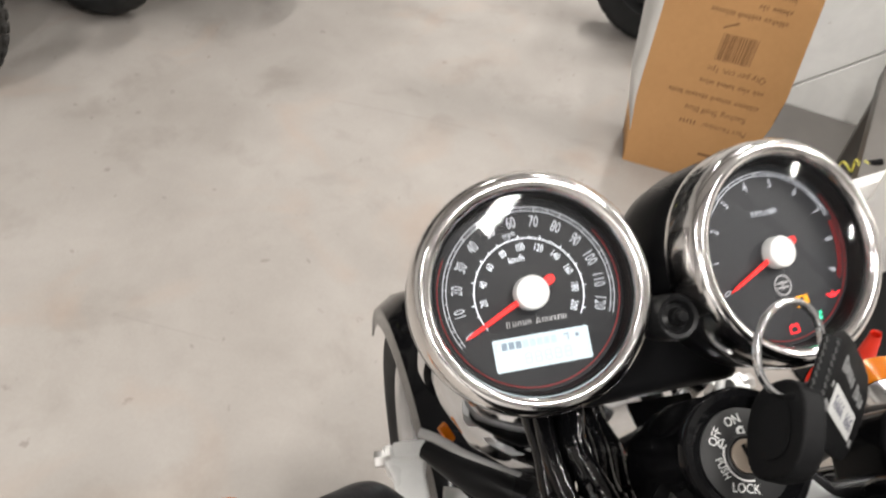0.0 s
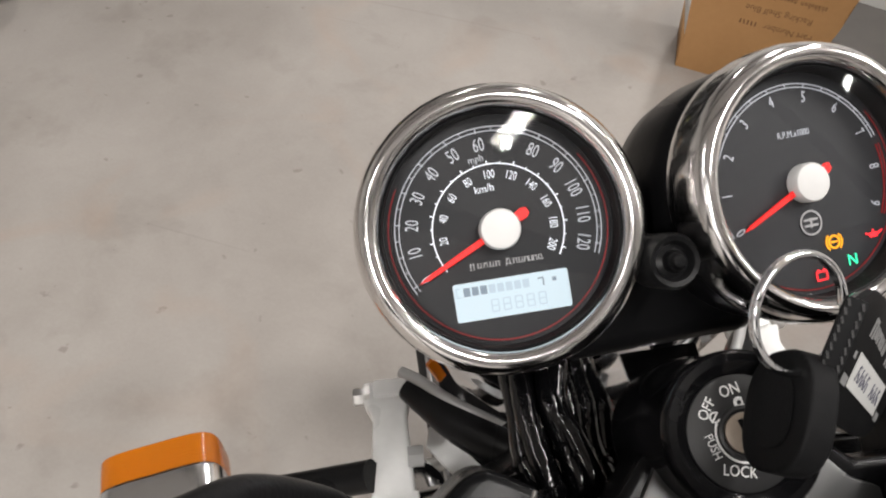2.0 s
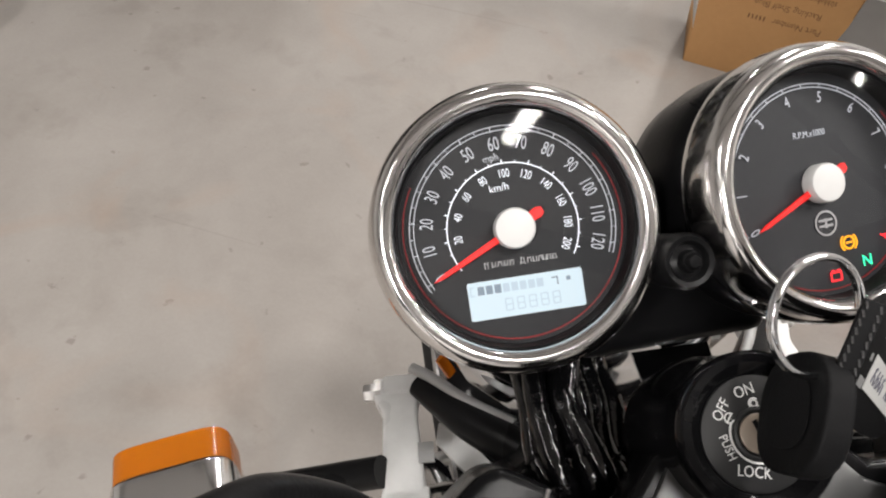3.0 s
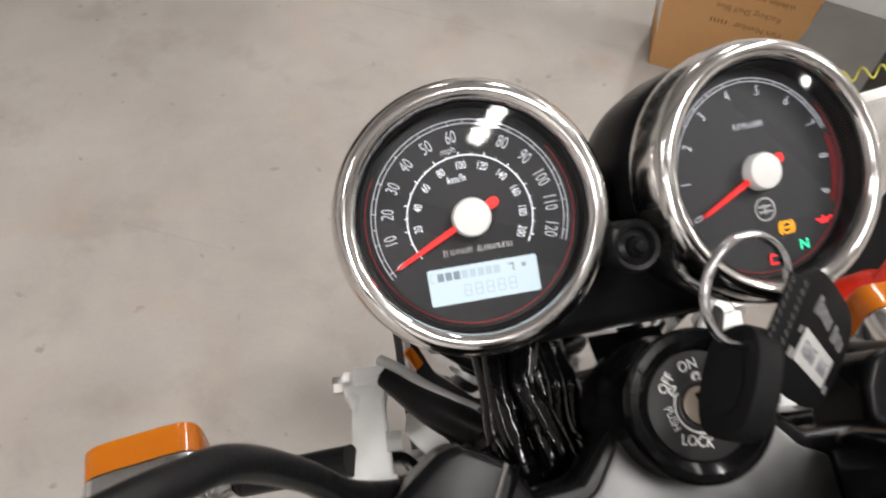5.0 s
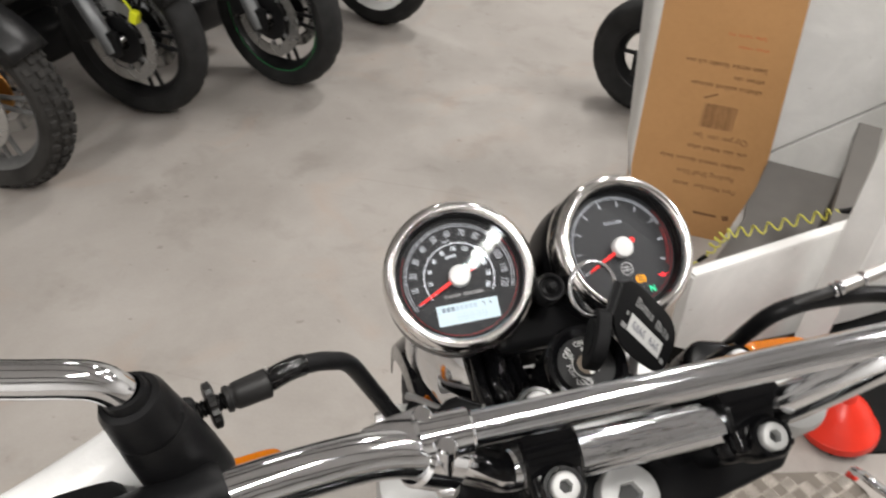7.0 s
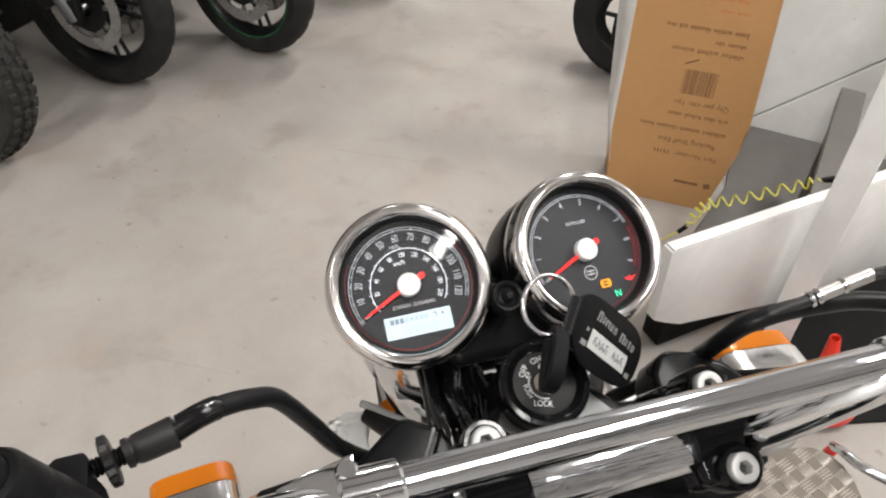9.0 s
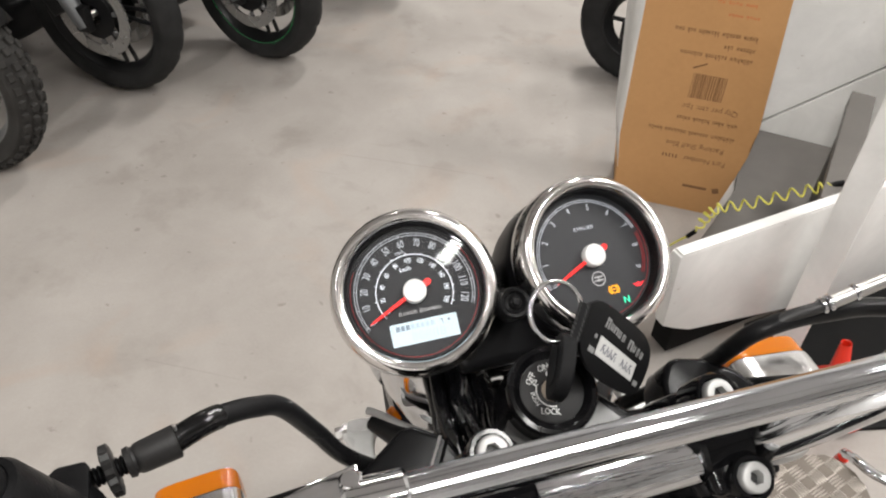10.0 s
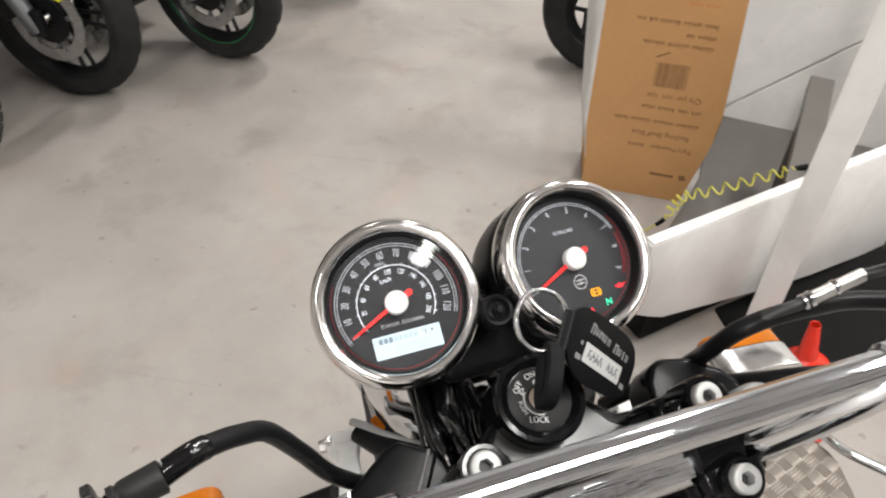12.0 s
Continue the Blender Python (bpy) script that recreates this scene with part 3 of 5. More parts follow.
def ignition():
    m = Matrix.Translation(LOCK_AT) @ pose(0, 0, 0, RAKE, 0, 0)
    lock = part("ignition_lock", lathe([(0, -0.06), (0.0265, -0.06), (0.0285, -0.045), (0.0282, -0.03), (0.0272, -0.02), (0.0268, -0.006), (0.0275, -0.003), (0.0275, 0.0012), (0.0262, 0.003), (0.0235, 0.0032), (0.0212, 0.0012), (0.0195, 0.0), (0.0195, -0.001), (0, -0.001)], 72), BLACK, BIKE, "black ignition switch barrel", m @ Matrix.Diagonal((0.98, 0.98, 1, 1)))
    part("lock_face", lathe([(0, 0.0006), (0.0186, 0.0006), (0.0192, 0.0002), (0.0192, -0.002)], 64), LOCKFACE, lock)
    part("lock_collar", lathe([(0.0088, 0.0006), (0.0088, 0.0016), (0.0078, 0.002), (0.007, 0.0016), (0.007, 0.0006)], 40), LOCKFACE, lock)
    part("shutter", lathe([(0, 0.0021), (0.006, 0.0021), (0.0066, 0.0017), (0.0066, 0.0006)], 36), BROWN, lock, "brown key slot shutter")
    part("key_slot", bar(0.0016, 0.0085, 0.0004, (0, 0.0004, 0.0024), 14), PLASTIC, lock, smooth=0)
    part("indicator_mark", bar(0.0058, 0.0034, 0.0003, (0.0026, -0.0052, 0.0024), 14), PRINT, lock, smooth=0)
    for text, ang, r, turn, size in (("ON", 95, 0.0143, 8, 0.0054), ("OFF", 138, 0.0142, 50, 0.0052), ("PUSH", 193, 0.0118, 282, 0.0042), ("LOCK", 249, 0.0127, -16, 0.0052)):
        link_mesh("lettering", lettering(text, size, 0.85), PRINT, lock, "", pose(*around(r, ang, 0.0009), 0, 0, turn), 0)
    part("symbol", merge(ring_line(0.0017, 0.0005, 40, 290, 0.0008, 20), ring_line(0.0011, 0.0005, 0, 360, 0.0008, 16)), PRINT, lock, smooth=0).matrix_local = pose(0.001, 0.0098, 0)
    part("symbol", merge(ring_line(0.0016, 0.0005, 40, 290, 0.0008, 20), bar(0.004, 0.0005, 0.0003, (0, 0, 0.0009), 50)), PRINT, lock, smooth=0).matrix_local = pose(-0.0085, 0.0065, 0)
    part("arc_mark", ring_line(0.0096, 0.0007, 150, 120, 0.0008, 24), PRINT, lock, smooth=0)


ignition()


def hex_bolt(name, m, parent, r=0.0077, h=0.009, hexa=0.004, label="bright zinc socket head bolt"):
    """A socket head bolt with a hexagon recess."""
    bm = bmesh.new()
    seg = 48
    prof = [(r, -0.002), (r, h - 0.001), (r - 0.0006, h - 0.0002), (r - 0.0012, h)]
    rings = [[bm.verts.new((q * math.cos(2 * math.pi * i / seg), q * math.sin(2 * math.pi * i / seg), z)) for i in range(seg)] for q, z in prof]
    for q, z in ((hexa, h), (hexa * 0.9, h - 0.0009), (hexa * 0.84, h - 0.006)):
        ring = []
        for i in range(seg):
            a = 2 * math.pi * i / seg
            d = q * math.cos(math.pi / 6) / math.cos(a % (math.pi / 3) - math.pi / 6)
            ring.append(bm.verts.new((d * math.cos(a), d * math.sin(a), z)))
        rings.append(ring)
    for a, b in zip(rings, rings[1:]):
        for i in range(seg):
            bm.faces.new((a[i], a[(i + 1) % seg], b[(i + 1) % seg], b[i]))
    bm.faces.new(rings[-1])
    bmesh.ops.recalc_face_normals(bm, faces=bm.faces)
    return part(name, bm, BOLT, parent, label, m)


def top_yoke():
    # cast plate that carries the bar risers and the forks
    m = Matrix.Translation(B(MID, -0.118, -0.076)) @ pose(0, 0, 0, RAKE, 0, 0)
    pts = [(-0.125, -0.02), (-0.11, -0.034), (-0.05, -0.045), (0.05, -0.045), (0.11, -0.034), (0.125, -0.02), (0.125, 0.016), (0.11, 0.03), (0.045, 0.034), (0.03, 0.05), (-0.03, 0.05), (-0.045, 0.034), (-0.11, 0.03), (-0.125, 0.016)]
    yoke = part("top_yoke", slab(pts, 0.024, 0.004, 3), SATIN, BIKE, "black fork yoke with silver front face", m)
    face = [(-0.05, 0.004), (0.05, 0.004), (0.05, 0.024), (0.04, 0.029), (0.027, 0.046), (-0.027, 0.046), (-0.04, 0.029), (-0.05, 0.024)]
    part("yoke_face", slab(face, 0.006, 0.002, 2), ALU, yoke, "silver cast aluminium face", pose(0, 0, 0.0205))
    hex_bolt("stem_nut", pose(0, -0.03, 0.024), yoke, 0.0185, 0.017, 0.0085, "grey zinc steering stem nut")
    part("socket", lathe([(0, 0.0), (0.0075, 0.0), (0.0075, -0.001)], 6), SOCKET, yoke, "", pose(0, -0.03, 0.0355), 20)
    for s in (-1, 1):
        part("fork_cap", lathe([(0, 0.034), (0.016, 0.034), (0.0205, 0.032), (0.0225, 0.027), (0.0225, 0.0), (0, 0.0)], 56), BOLT, yoke, "silver fork top cap", pose(s * 0.125, 0.004, 0.012))
    for s in (-1, 1):
        # black riser cover in front of each clamp
        o = [(-0.035, 0.0), (-0.0045, 0.0215), (0.0035, 0.0225), (0.02, 0.0125), (0.029, -0.005), (0.032, -0.055), (-0.03, -0.055), (-0.038, -0.012)]
        o = o[::-1] if s < 0 else [(0.042, -0.002), (0.034, 0.009), (0.014, 0.0215), (-0.002, 0.0255), (-0.0095, 0.0235), (-0.016, 0.013), (-0.025, -0.055), (0.036, -0.055)]
        c = part("riser_cover", moved(slab(o, 0.04, 0.0055, 3), pose(0, 0, -0.04)), SATIN, BIKE, "", Matrix.Translation(B(MID + s * 0.088, -0.099, -0.0395)) @ pose(0, 0, 0, RAKE, 0, 0))
        if s > 0:
            continue
        part("cover_seam", rod([(-s * 0.018, 0.0125, 0.0002), (-s * 0.011, 0.0, 0.0005), (-s * 0.006, -0.008, 0.0005), (-s * 0.002, -0.014, 0.0002)], 0.0009, 4, 8), STEEL, c)
        part("cover_seam", rod([(-s * 0.022, 0.0105, 0.0002), (-s * 0.015, -0.002, 0.0005), (-s * 0.010, -0.010, 0.0005), (-s * 0.006, -0.016, 0.0002)], 0.001, 4, 8), BLACK, c)


top_yoke()


BRACE_Y, BRACE_Z = -0.176, 0.065


def bar_at(x):
    """The straight middle of the handlebar, a little askew in its clamps."""
    return (x, -0.1603 + 0.042 * x, 0.0004 - 0.058 * x)


def handlebar():
    side = lambda s: [bar_at(MID + s * x) for x in (0.03, 0.07, 0.08)] + [(MID + s * x, y, z) for x, y, z in ((0.092, -0.164, 0.012), (0.118, BRACE_Y - 0.002, 0.052), (0.145, -0.181, 0.068),
                                                          (0.18, -0.188, 0.077), (0.22, -0.197, 0.082), (0.26, -0.208, 0.084), (0.36, -0.24, 0.078), (0.48, -0.285, 0.068))]
    pts = [B(*p) for p in side(-1)[::-1]] + [B(*p) for p in side(1)]
    hb = part("handlebar", rod(pts, 0.0112, 8, 28), CHROME, BIKE, "chrome plated tubular handlebar")
    part("crossbrace", straight(B(MID - 0.125, BRACE_Y, BRACE_Z), B(MID + 0.149, BRACE_Y, BRACE_Z), 0.0085, 28), BARCHROME, hb, "chrome handlebar brace")
    for s in (-1, 1):
        o = 0.024 if s > 0 else 0.0
        # split clamp: sleeve round the bar, boss on the brace, lug plate and bolt
        q0, q1 = B(MID + s * (0.113 + o), BRACE_Y - 0.001, 0.045 + o * 0.7), B(MID + s * (0.131 + o), BRACE_Y - 0.004, 0.0605 + o * 0.5)
        sl = part("brace_clamp", merge(sweep([q0, q0.lerp(q1, 0.08), q0.lerp(q1, 0.92), q1], [0.0125, 0.0142, 0.0142, 0.0125], 28),
                                       sweep([B(MID + s * (0.102 + o), BRACE_Y, BRACE_Z), B(MID + s * (0.1035 + o), BRACE_Y, BRACE_Z), B(MID + s * (0.127 + o), BRACE_Y, BRACE_Z), B(MID + s * (0.129 + o), BRACE_Y, BRACE_Z)], [0.0092, 0.0108, 0.0112, 0.0095], 28)), CHROME, hb, "chrome split brace clamp")
        lug = slab([(0.0, -0.011), (0.02, -0.009), (0.033, 0.0), (0.02, 0.005), (0.0, 0.011)], 0.006, 0.0015, 2)
        part("lug", lug if s > 0 else moved(lug, pose(0, 0, 0, 0, 180, 0)), CHROME, sl, "", Matrix.Translation(B(MID + s * (0.12 + o), BRACE_Y + 0.004, 0.073)) @ pose(0, 0, 0, 0, s * -8, 0))
        for dx, dy in ((0.124, 0.006), (0.117, -0.013)):
            t0 = B(MID + s * (dx + o), BRACE_Y + dy, 0.0765)
            part("brace_screw", sweep([t0, t0 - Vector((0, 0, 0.001)), t0 - Vector((0, 0, 0.007)), t0 - Vector((0, 0, 0.0072)), t0 - Vector((0, -0.002, 0.046))], [0.0038, 0.0048, 0.0048, 0.0032, 0.0032], 18), CHROME, sl)
            part("brace_nut", straight(t0 - Vector((0, -0.0015, 0.034)), t0 - Vector((0, -0.002, 0.04)), 0.0056, 6), STEEL, sl)
    for s in (-1, 1):
        m = Matrix.Translation(B(0.0068, -0.1608, 0.0123)) @ pose(0, 0, 0, RAKE, 0, 2) if s < 0 else Matrix.Translation(B(0.13, -0.155, 0.005)) @ pose(0, 0, 0, 29.0, 0, 5)
        w = 0.016 if s < 0 else 0.0185
        barrel = lathe([(0, -w), (0.0172, -w), (0.0188, 0.0018 - w), (0.0188, w - 0.0018), (0.0172, w), (0, w)], 48)
        cap = part("bar_clamp", merge(moved(barrel, pose(0, 0, -0.0105, 0, 90, 0)), block((2 * w - 0.0015, 0.052, 0.014), 0.005, 3, (0, 0, -0.0035)),
                                      block((2 * w - 0.0005, 0.06, 0.05), 0.012, 4, (0, 0, -0.038))), BLACK, BIKE, "gloss black handlebar clamp")
        cap.matrix_local = m
        for q in (0.0215, -0.0215):
            part("bolt_boss", moved(lathe([(0.0115, -0.02), (0.0118, 0.003), (0.0108, 0.0052), (0.0088, 0.0052), (0.0088, 0.0)], 36), pose(0, q, 0.004)), BLACK, cap)
            hex_bolt("clamp_bolt", pose(0, q, 0.0035), cap)
            part("socket", moved(lathe([(0, 0.0034), (0.0033, 0.0034), (0.0033, 0.003)], 6), pose(0, q, 0.0035)), SOCKET, cap, "", None, 20)
    # knurled silver sleeve between the clamps
    part("bar_sleeve", straight(B(*bar_at(0.024)), B(*bar_at(0.111)), 0.0126, 32), BARCHROME, hb, "streaked chrome centre of the bar")


handlebar()


def left_controls():
    a, b = Vector(B(-0.197, -0.208, 0.084)), Vector(B(-0.417, -0.285, 0.068))
    d = (b - a).normalized()
    part("grip", sweep([a + d * x for x in (0, 0.002, 0.006, 0.012, 0.02, 0.1, 0.17, 0.2)], [0.015, 0.0205, 0.0215, 0.0205, 0.0178, 0.0178, 0.0178, 0.0178], 28), RUBBER, BIKE, "black rubber grip")
    c = Vector(B(-0.176, -0.2, 0.083))
    d0 = (Vector(B(-0.197, -0.208, 0.084)) - Vector(B(-0.157, -0.197, 0.082))).normalized()
    house = part("lever_perch", sweep([c + d0 * x for x in (-0.03, -0.027, -0.018, 0.0, 0.02, 0.024)], [0.0125, 0.0142, 0.015, 0.015, 0.0146, 0.013], 28), PLASTIC, BIKE, "black clutch lever perch")
    boss = Matrix.Translation(B(-0.1722, -0.179, 0.134)) @ pose(0, 0, 0, 6, -8, 0)
    part("mirror_boss", lathe([(0, -0.002), (0.0078, -0.002), (0.0082, 0.0004), (0.0092, 0.001), (0.0116, 0.0), (0.0132, -0.0035), (0.0144, -0.016), (0.0146, -0.0178), (0.0141, -0.0186), (0.0146, -0.0195), (0.0158, -0.03), (0.0172, -0.05), (0.0175, -0.068), (0.016, -0.074), (0, -0.074)], 48), PLASTIC, house, "", boss)
    # angular casting that holds the cable adjuster
    o = [(-0.0165, -0.014), (-0.009, 0.009), (-0.006, 0.0125), (0.0055, 0.0115), (0.007, 0.008), (0.006, -0.016)]
    part("adjuster_block", moved(slab(o[::-1], 0.03, 0.0018, 2), pose(0, 0, -0.03)), PLASTIC, house, "", Matrix.Translation(B(-0.1668, -0.1465, 0.0815)) @ pose(0, 0, 0, -6, 4, 8))
    part("adjuster_arm", straight(B(-0.174, -0.176, 0.079), B(-0.168, -0.148, 0.069), 0.0125, 20), PLASTIC, house)
    part("switch_block", block((0.03, 0.034, 0.036), 0.008, 3), PLASTIC, house, "", Matrix.Translation(B(-0.2, -0.19, 0.072)) @ pose(0, 0, 0, 0, 0, 20))
    stem = [B(-0.1722, -0.179, 0.129), B(-0.1738, -0.1792, 0.137), B(-0.179, -0.1795, 0.1452), B(-0.188, -0.1795, 0.1496), B(-0.214, -0.178, 0.1555), B(-0.3, -0.173, 0.178), B(-0.352, -0.168, 0.215), B(-0.366, -0.163, 0.245)]
    part("mirror_stem", rod(stem, 0.0072, 8, 24), CHROME, BIKE, "chrome mirror stem")
    mir = part("mirror", lathe([(0, -0.016), (0.03, -0.015), (0.05, -0.008), (0.055, 0.0), (0.052, 0.002), (0, 0.001)], 48), CHROME, BIKE, "round chrome mirror", Matrix.Translation(B(-0.375, -0.15, 0.285)) @ pose(0, 0, 0, 100, 0, -8))
    part("stem_collar", lathe([(0.0068, 0.0035), (0.0082, 0.003), (0.0088, 0.0), (0.0088, -0.002)], 32), RUBBER, BIKE, "", boss @ pose(0, 0, 0.0018))
    # lever blade
    lv = spline([B(-0.172, -0.161, 0.08), B(-0.187, -0.165, 0.0825), B(-0.2, -0.17, 0.081), B(-0.235, -0.18, 0.073), B(-0.31, -0.202, 0.06), B(-0.38, -0.222, 0.054)], 8)
    n = len(lv)
    bm = sweep(lv, [0.0165 - 0.005 * i / n for i in range(n)], 18)
    part("clutch_lever", bm, BRACKET, BIKE, "silver clutch lever")
    part("lever_pivot", lathe([(0, 0.014), (0.006, 0.014), (0.007, 0.012), (0.007, -0.012), (0, -0.012)], 24), BOLT, BIKE, "", Matrix.Translation(B(-0.176, -0.162, 0.08)))
    # cable adjuster, boot and cable
    e = Vector(B(-0.1609, -0.1405, 0.0746))
    g = (Vector(B(-0.129, -0.131, 0.0738)) - e).normalized()
    rt = g.to_track_quat("Z", "Y").to_matrix().to_4x4()
    wheel = bmesh.new()
    k = 32
    rings = []
    for z, q in ((0.001, 0.0095), (0.0017, 0.0113), (0.0049, 0.0113), (0.0056, 0.0095)):
        rings.append([wheel.verts.new(((q - (0.0011 if i % 2 else 0)) * math.cos(2 * math.pi * i / k), (q - (0.0011 if i % 2 else 0)) * math.sin(2 * math.pi * i / k), z)) for i in range(k)])
    for s, t in zip(rings, rings[1:]):
        for i in range(k):
            wheel.faces.new((s[i], s[(i + 1) % k], t[(i + 1) % k], t[i]))
    wheel.faces.new(rings[0][::-1]), wheel.faces.new(rings[-1])
    part("adjuster_wheel", wheel, GREYRUB, BIKE, "knurled cable adjuster wheel", Matrix.Translation(e + g * 0.0035) @ rt, 25)
    part("adjuster_screw", sweep([e + g * (0.0006 * i) for i in range(0, 32)], [0.0042 if i % 3 else 0.0034 for i in range(32)], 20), PLASTIC, BIKE)
    part("cable_boot", sweep([e + g * x for x in (0.0125, 0.013, 0.0152, 0.0158, 0.0168, 0.0175, 0.0195, 0.031, 0.0338, 0.0343, 0.0325)], [0.0045, 0.0064, 0.0067, 0.0058, 0.0058, 0.0065, 0.0068, 0.0072, 0.0073, 0.0066, 0.0056], 28), GREYRUB, BIKE, "grey rubber cable boot")
    cab = [e + g * 0.03, B(-0.118, -0.1228, 0.0712), B(-0.1085, -0.116, 0.0655), B(-0.0985, -0.109, 0.057), B(-0.0875, -0.1, 0.041), B(-0.0755, -0.091, 0.003), B(-0.061, -0.087, -0.035), B(-0.035, -0.07, -0.085), B(0.01, -0.03, -0.15)]
    part("clutch_cable", rod(cab, 0.005, 8, 20), RUBBER, BIKE, "black sheathed clutch cable")
    part("cable_sleeve", sweep(spline(cab, 8)[1:14], 0.0056, 20), WIRE, BIKE, "glossy black heat-shrink sleeve")
    part("ferrule_tip", block((0.0012, 0.002, 0.004), 0.0004, 1), STEEL, BIKE, "", Matrix.Translation(e + g * 0.0345 + Vector((0.0, 0.002, 0.0062))))
    part("mirror_glass", lathe([(0, 0.0024), (0.05, 0.0024), (0.0505, 0.0018), (0, 0.0018)], 40), CHROME, mir, "", None)


left_controls()


def right_controls():
    a, b = Vector(B(MID + 0.26, -0.208, 0.084)), Vector(B(MID + 0.48, -0.285, 0.068))
    d = (b - a).normalized()
    part("throttle_grip", sweep([a + d * x for x in (0.03, 0.032, 0.036, 0.042, 0.05, 0.13, 0.19)], [0.015, 0.0185, 0.0195, 0.0185, 0.0165, 0.0165, 0.0165], 28), RUBBER, BIKE, "black rubber throttle grip")
    part("switch_pod", sweep([a + d * x for x in (-0.03, -0.026, -0.015, 0.015, 0.026, 0.03)], [0.015, 0.021, 0.023, 0.023, 0.021, 0.015], 28), PLASTIC, BIKE, "black switch pod")
    # hydraulic hose with chrome ferrules, and throttle cables
    h = [B(0.16, -0.01, -0.17), B(0.178, -0.04, -0.11), B(0.1775, -0.068, -0.058), B(0.1791, -0.077, -0.038), B(0.1789, -0.086, -0.018), B(0.1845, -0.094, 0.003), B(0.202, -0.097, 0.0115), B(0.2276, -0.098, 0.0115), B(0.2635, -0.098, 0.005), B(0.32, -0.11, -0.006)]
    part("brake_hose", rod(h, 0.0058, 8, 20), RUBBER, BIKE, "black brake hose")
    q = [B(0.1785, -0.068, -0.058), B(0.1815, -0.08, -0.03), B(0.1845, -0.089, -0.006), B(0.1905, -0.0955, 0.0075), B(0.203, -0.098, 0.0165), B(0.218, -0.1, 0.0212), B(0.2522, -0.1, 0.0306), B(0.29, -0.11, 0.042)]
    part("throttle_cable", rod(q, 0.0036, 8, 16), GREYRUB, BIKE, "grey throttle cable")
    for k in (0.0, 0.12, 0.55):
        p, e = Vector(B(0.217, -0.1, 0.021)), Vector(B(0.2522, -0.1, 0.0306))
        part("ferrule", sweep([p.lerp(e, k), p.lerp(e, k + 0.02), p.lerp(e, k + 0.07), p.lerp(e, k + 0.09)], [0.004, 0.005, 0.005, 0.004], 18), CHROME, BIKE, "chrome cable ferrule")
    part("ferrule", sweep([p.lerp(e, 0.14), p.lerp(e, 1.1)], 0.0041, 16), STEEL, BIKE, "steel cable ferrule")
    part("banjo", lathe([(0, 0.008), (0.009, 0.008), (0.01, 0.005), (0.01, -0.008), (0, -0.008)], 24), PLASTIC, BIKE, "", Matrix.Translation(B(0.272, -0.104, 0.056)))
    part("reservoir", block((0.045, 0.04, 0.03), 0.007, 3), PLASTIC, BIKE, "", Matrix.Translation(B(0.315, -0.15, 0.085)))
    part("wiring_loom", rod([B(0.18, -0.05, -0.09), B(0.192, -0.075, -0.072), B(0.205, -0.085, -0.065), B(0.2173, -0.095, -0.0555), B(0.232, -0.105, -0.046), B(0.2628, -0.12, -0.034), B(0.31, -0.14, -0.01)], 0.0048, 8, 14), RUBBER, BIKE)


right_controls()


def indicator(s):
    """A turn signal: chrome shell, amber lens, stalk."""
    x = MID + s * 0.251 + (0.0035 if s < 0 else 0.0)
    m = Matrix.Translation(B(x, 0.011 if s < 0 else 0.008, -0.217 if s < 0 else -0.207)) @ pose(0, 0, 0, -8, 0, s * -6)
    h = 0.0355 if s < 0 else 0.039
    o = [(h * math.copysign(abs(math.cos(a)) ** 0.38, math.cos(a)), 0.026 * math.copysign(abs(math.sin(a)) ** 0.5, math.sin(a))) for a in (2 * math.pi * (i + 0.5) / 32 for i in range(32))]
    shell = part("indicator", moved(slab(o, 0.03, 0.005, 4), pose(0, 0.0, 0, 90, 0, 0)), SIGNALCHROME, BIKE, "chrome turn signal with amber lens", m)
    part("lens", moved(slab([(a * 0.97, b * 0.97) for a, b in o], 0.021, 0.0095, 5), pose(0, 0.0215, 0, 90, 0, 0)), AMBER, shell, "amber plastic lens")
    part("seal", moved(slab([(a * 0.98, b * 0.98) for a, b in o], 0.0012, 0.0003, 1), pose(0, 0.0008, 0, 90, 0, 0)), RUBBER, shell)
    zz = -0.22 if s < 0 else -0.207
    i0, i1, i2 = B(x - s * 0.036, 0.004, zz - 0.005), B(MID + s * 0.193, -0.003 if s < 0 else 0.0, -0.206 if s < 0 else -0.225), B(MID + s * 0.128, -0.018, -0.172 if s < 0 else -0.226)
    part("stalk_end", straight(i0, i1, 0.0085, 20), SIGNALCHROME, BIKE, "chrome stalk end")
    part("stalk", straight(i1, i2, 0.0088 if s < 0 else 0.0105, 20), RUBBER, BIKE, "black rubber turn signal stalk")


indicator(-1)
indicator(1)


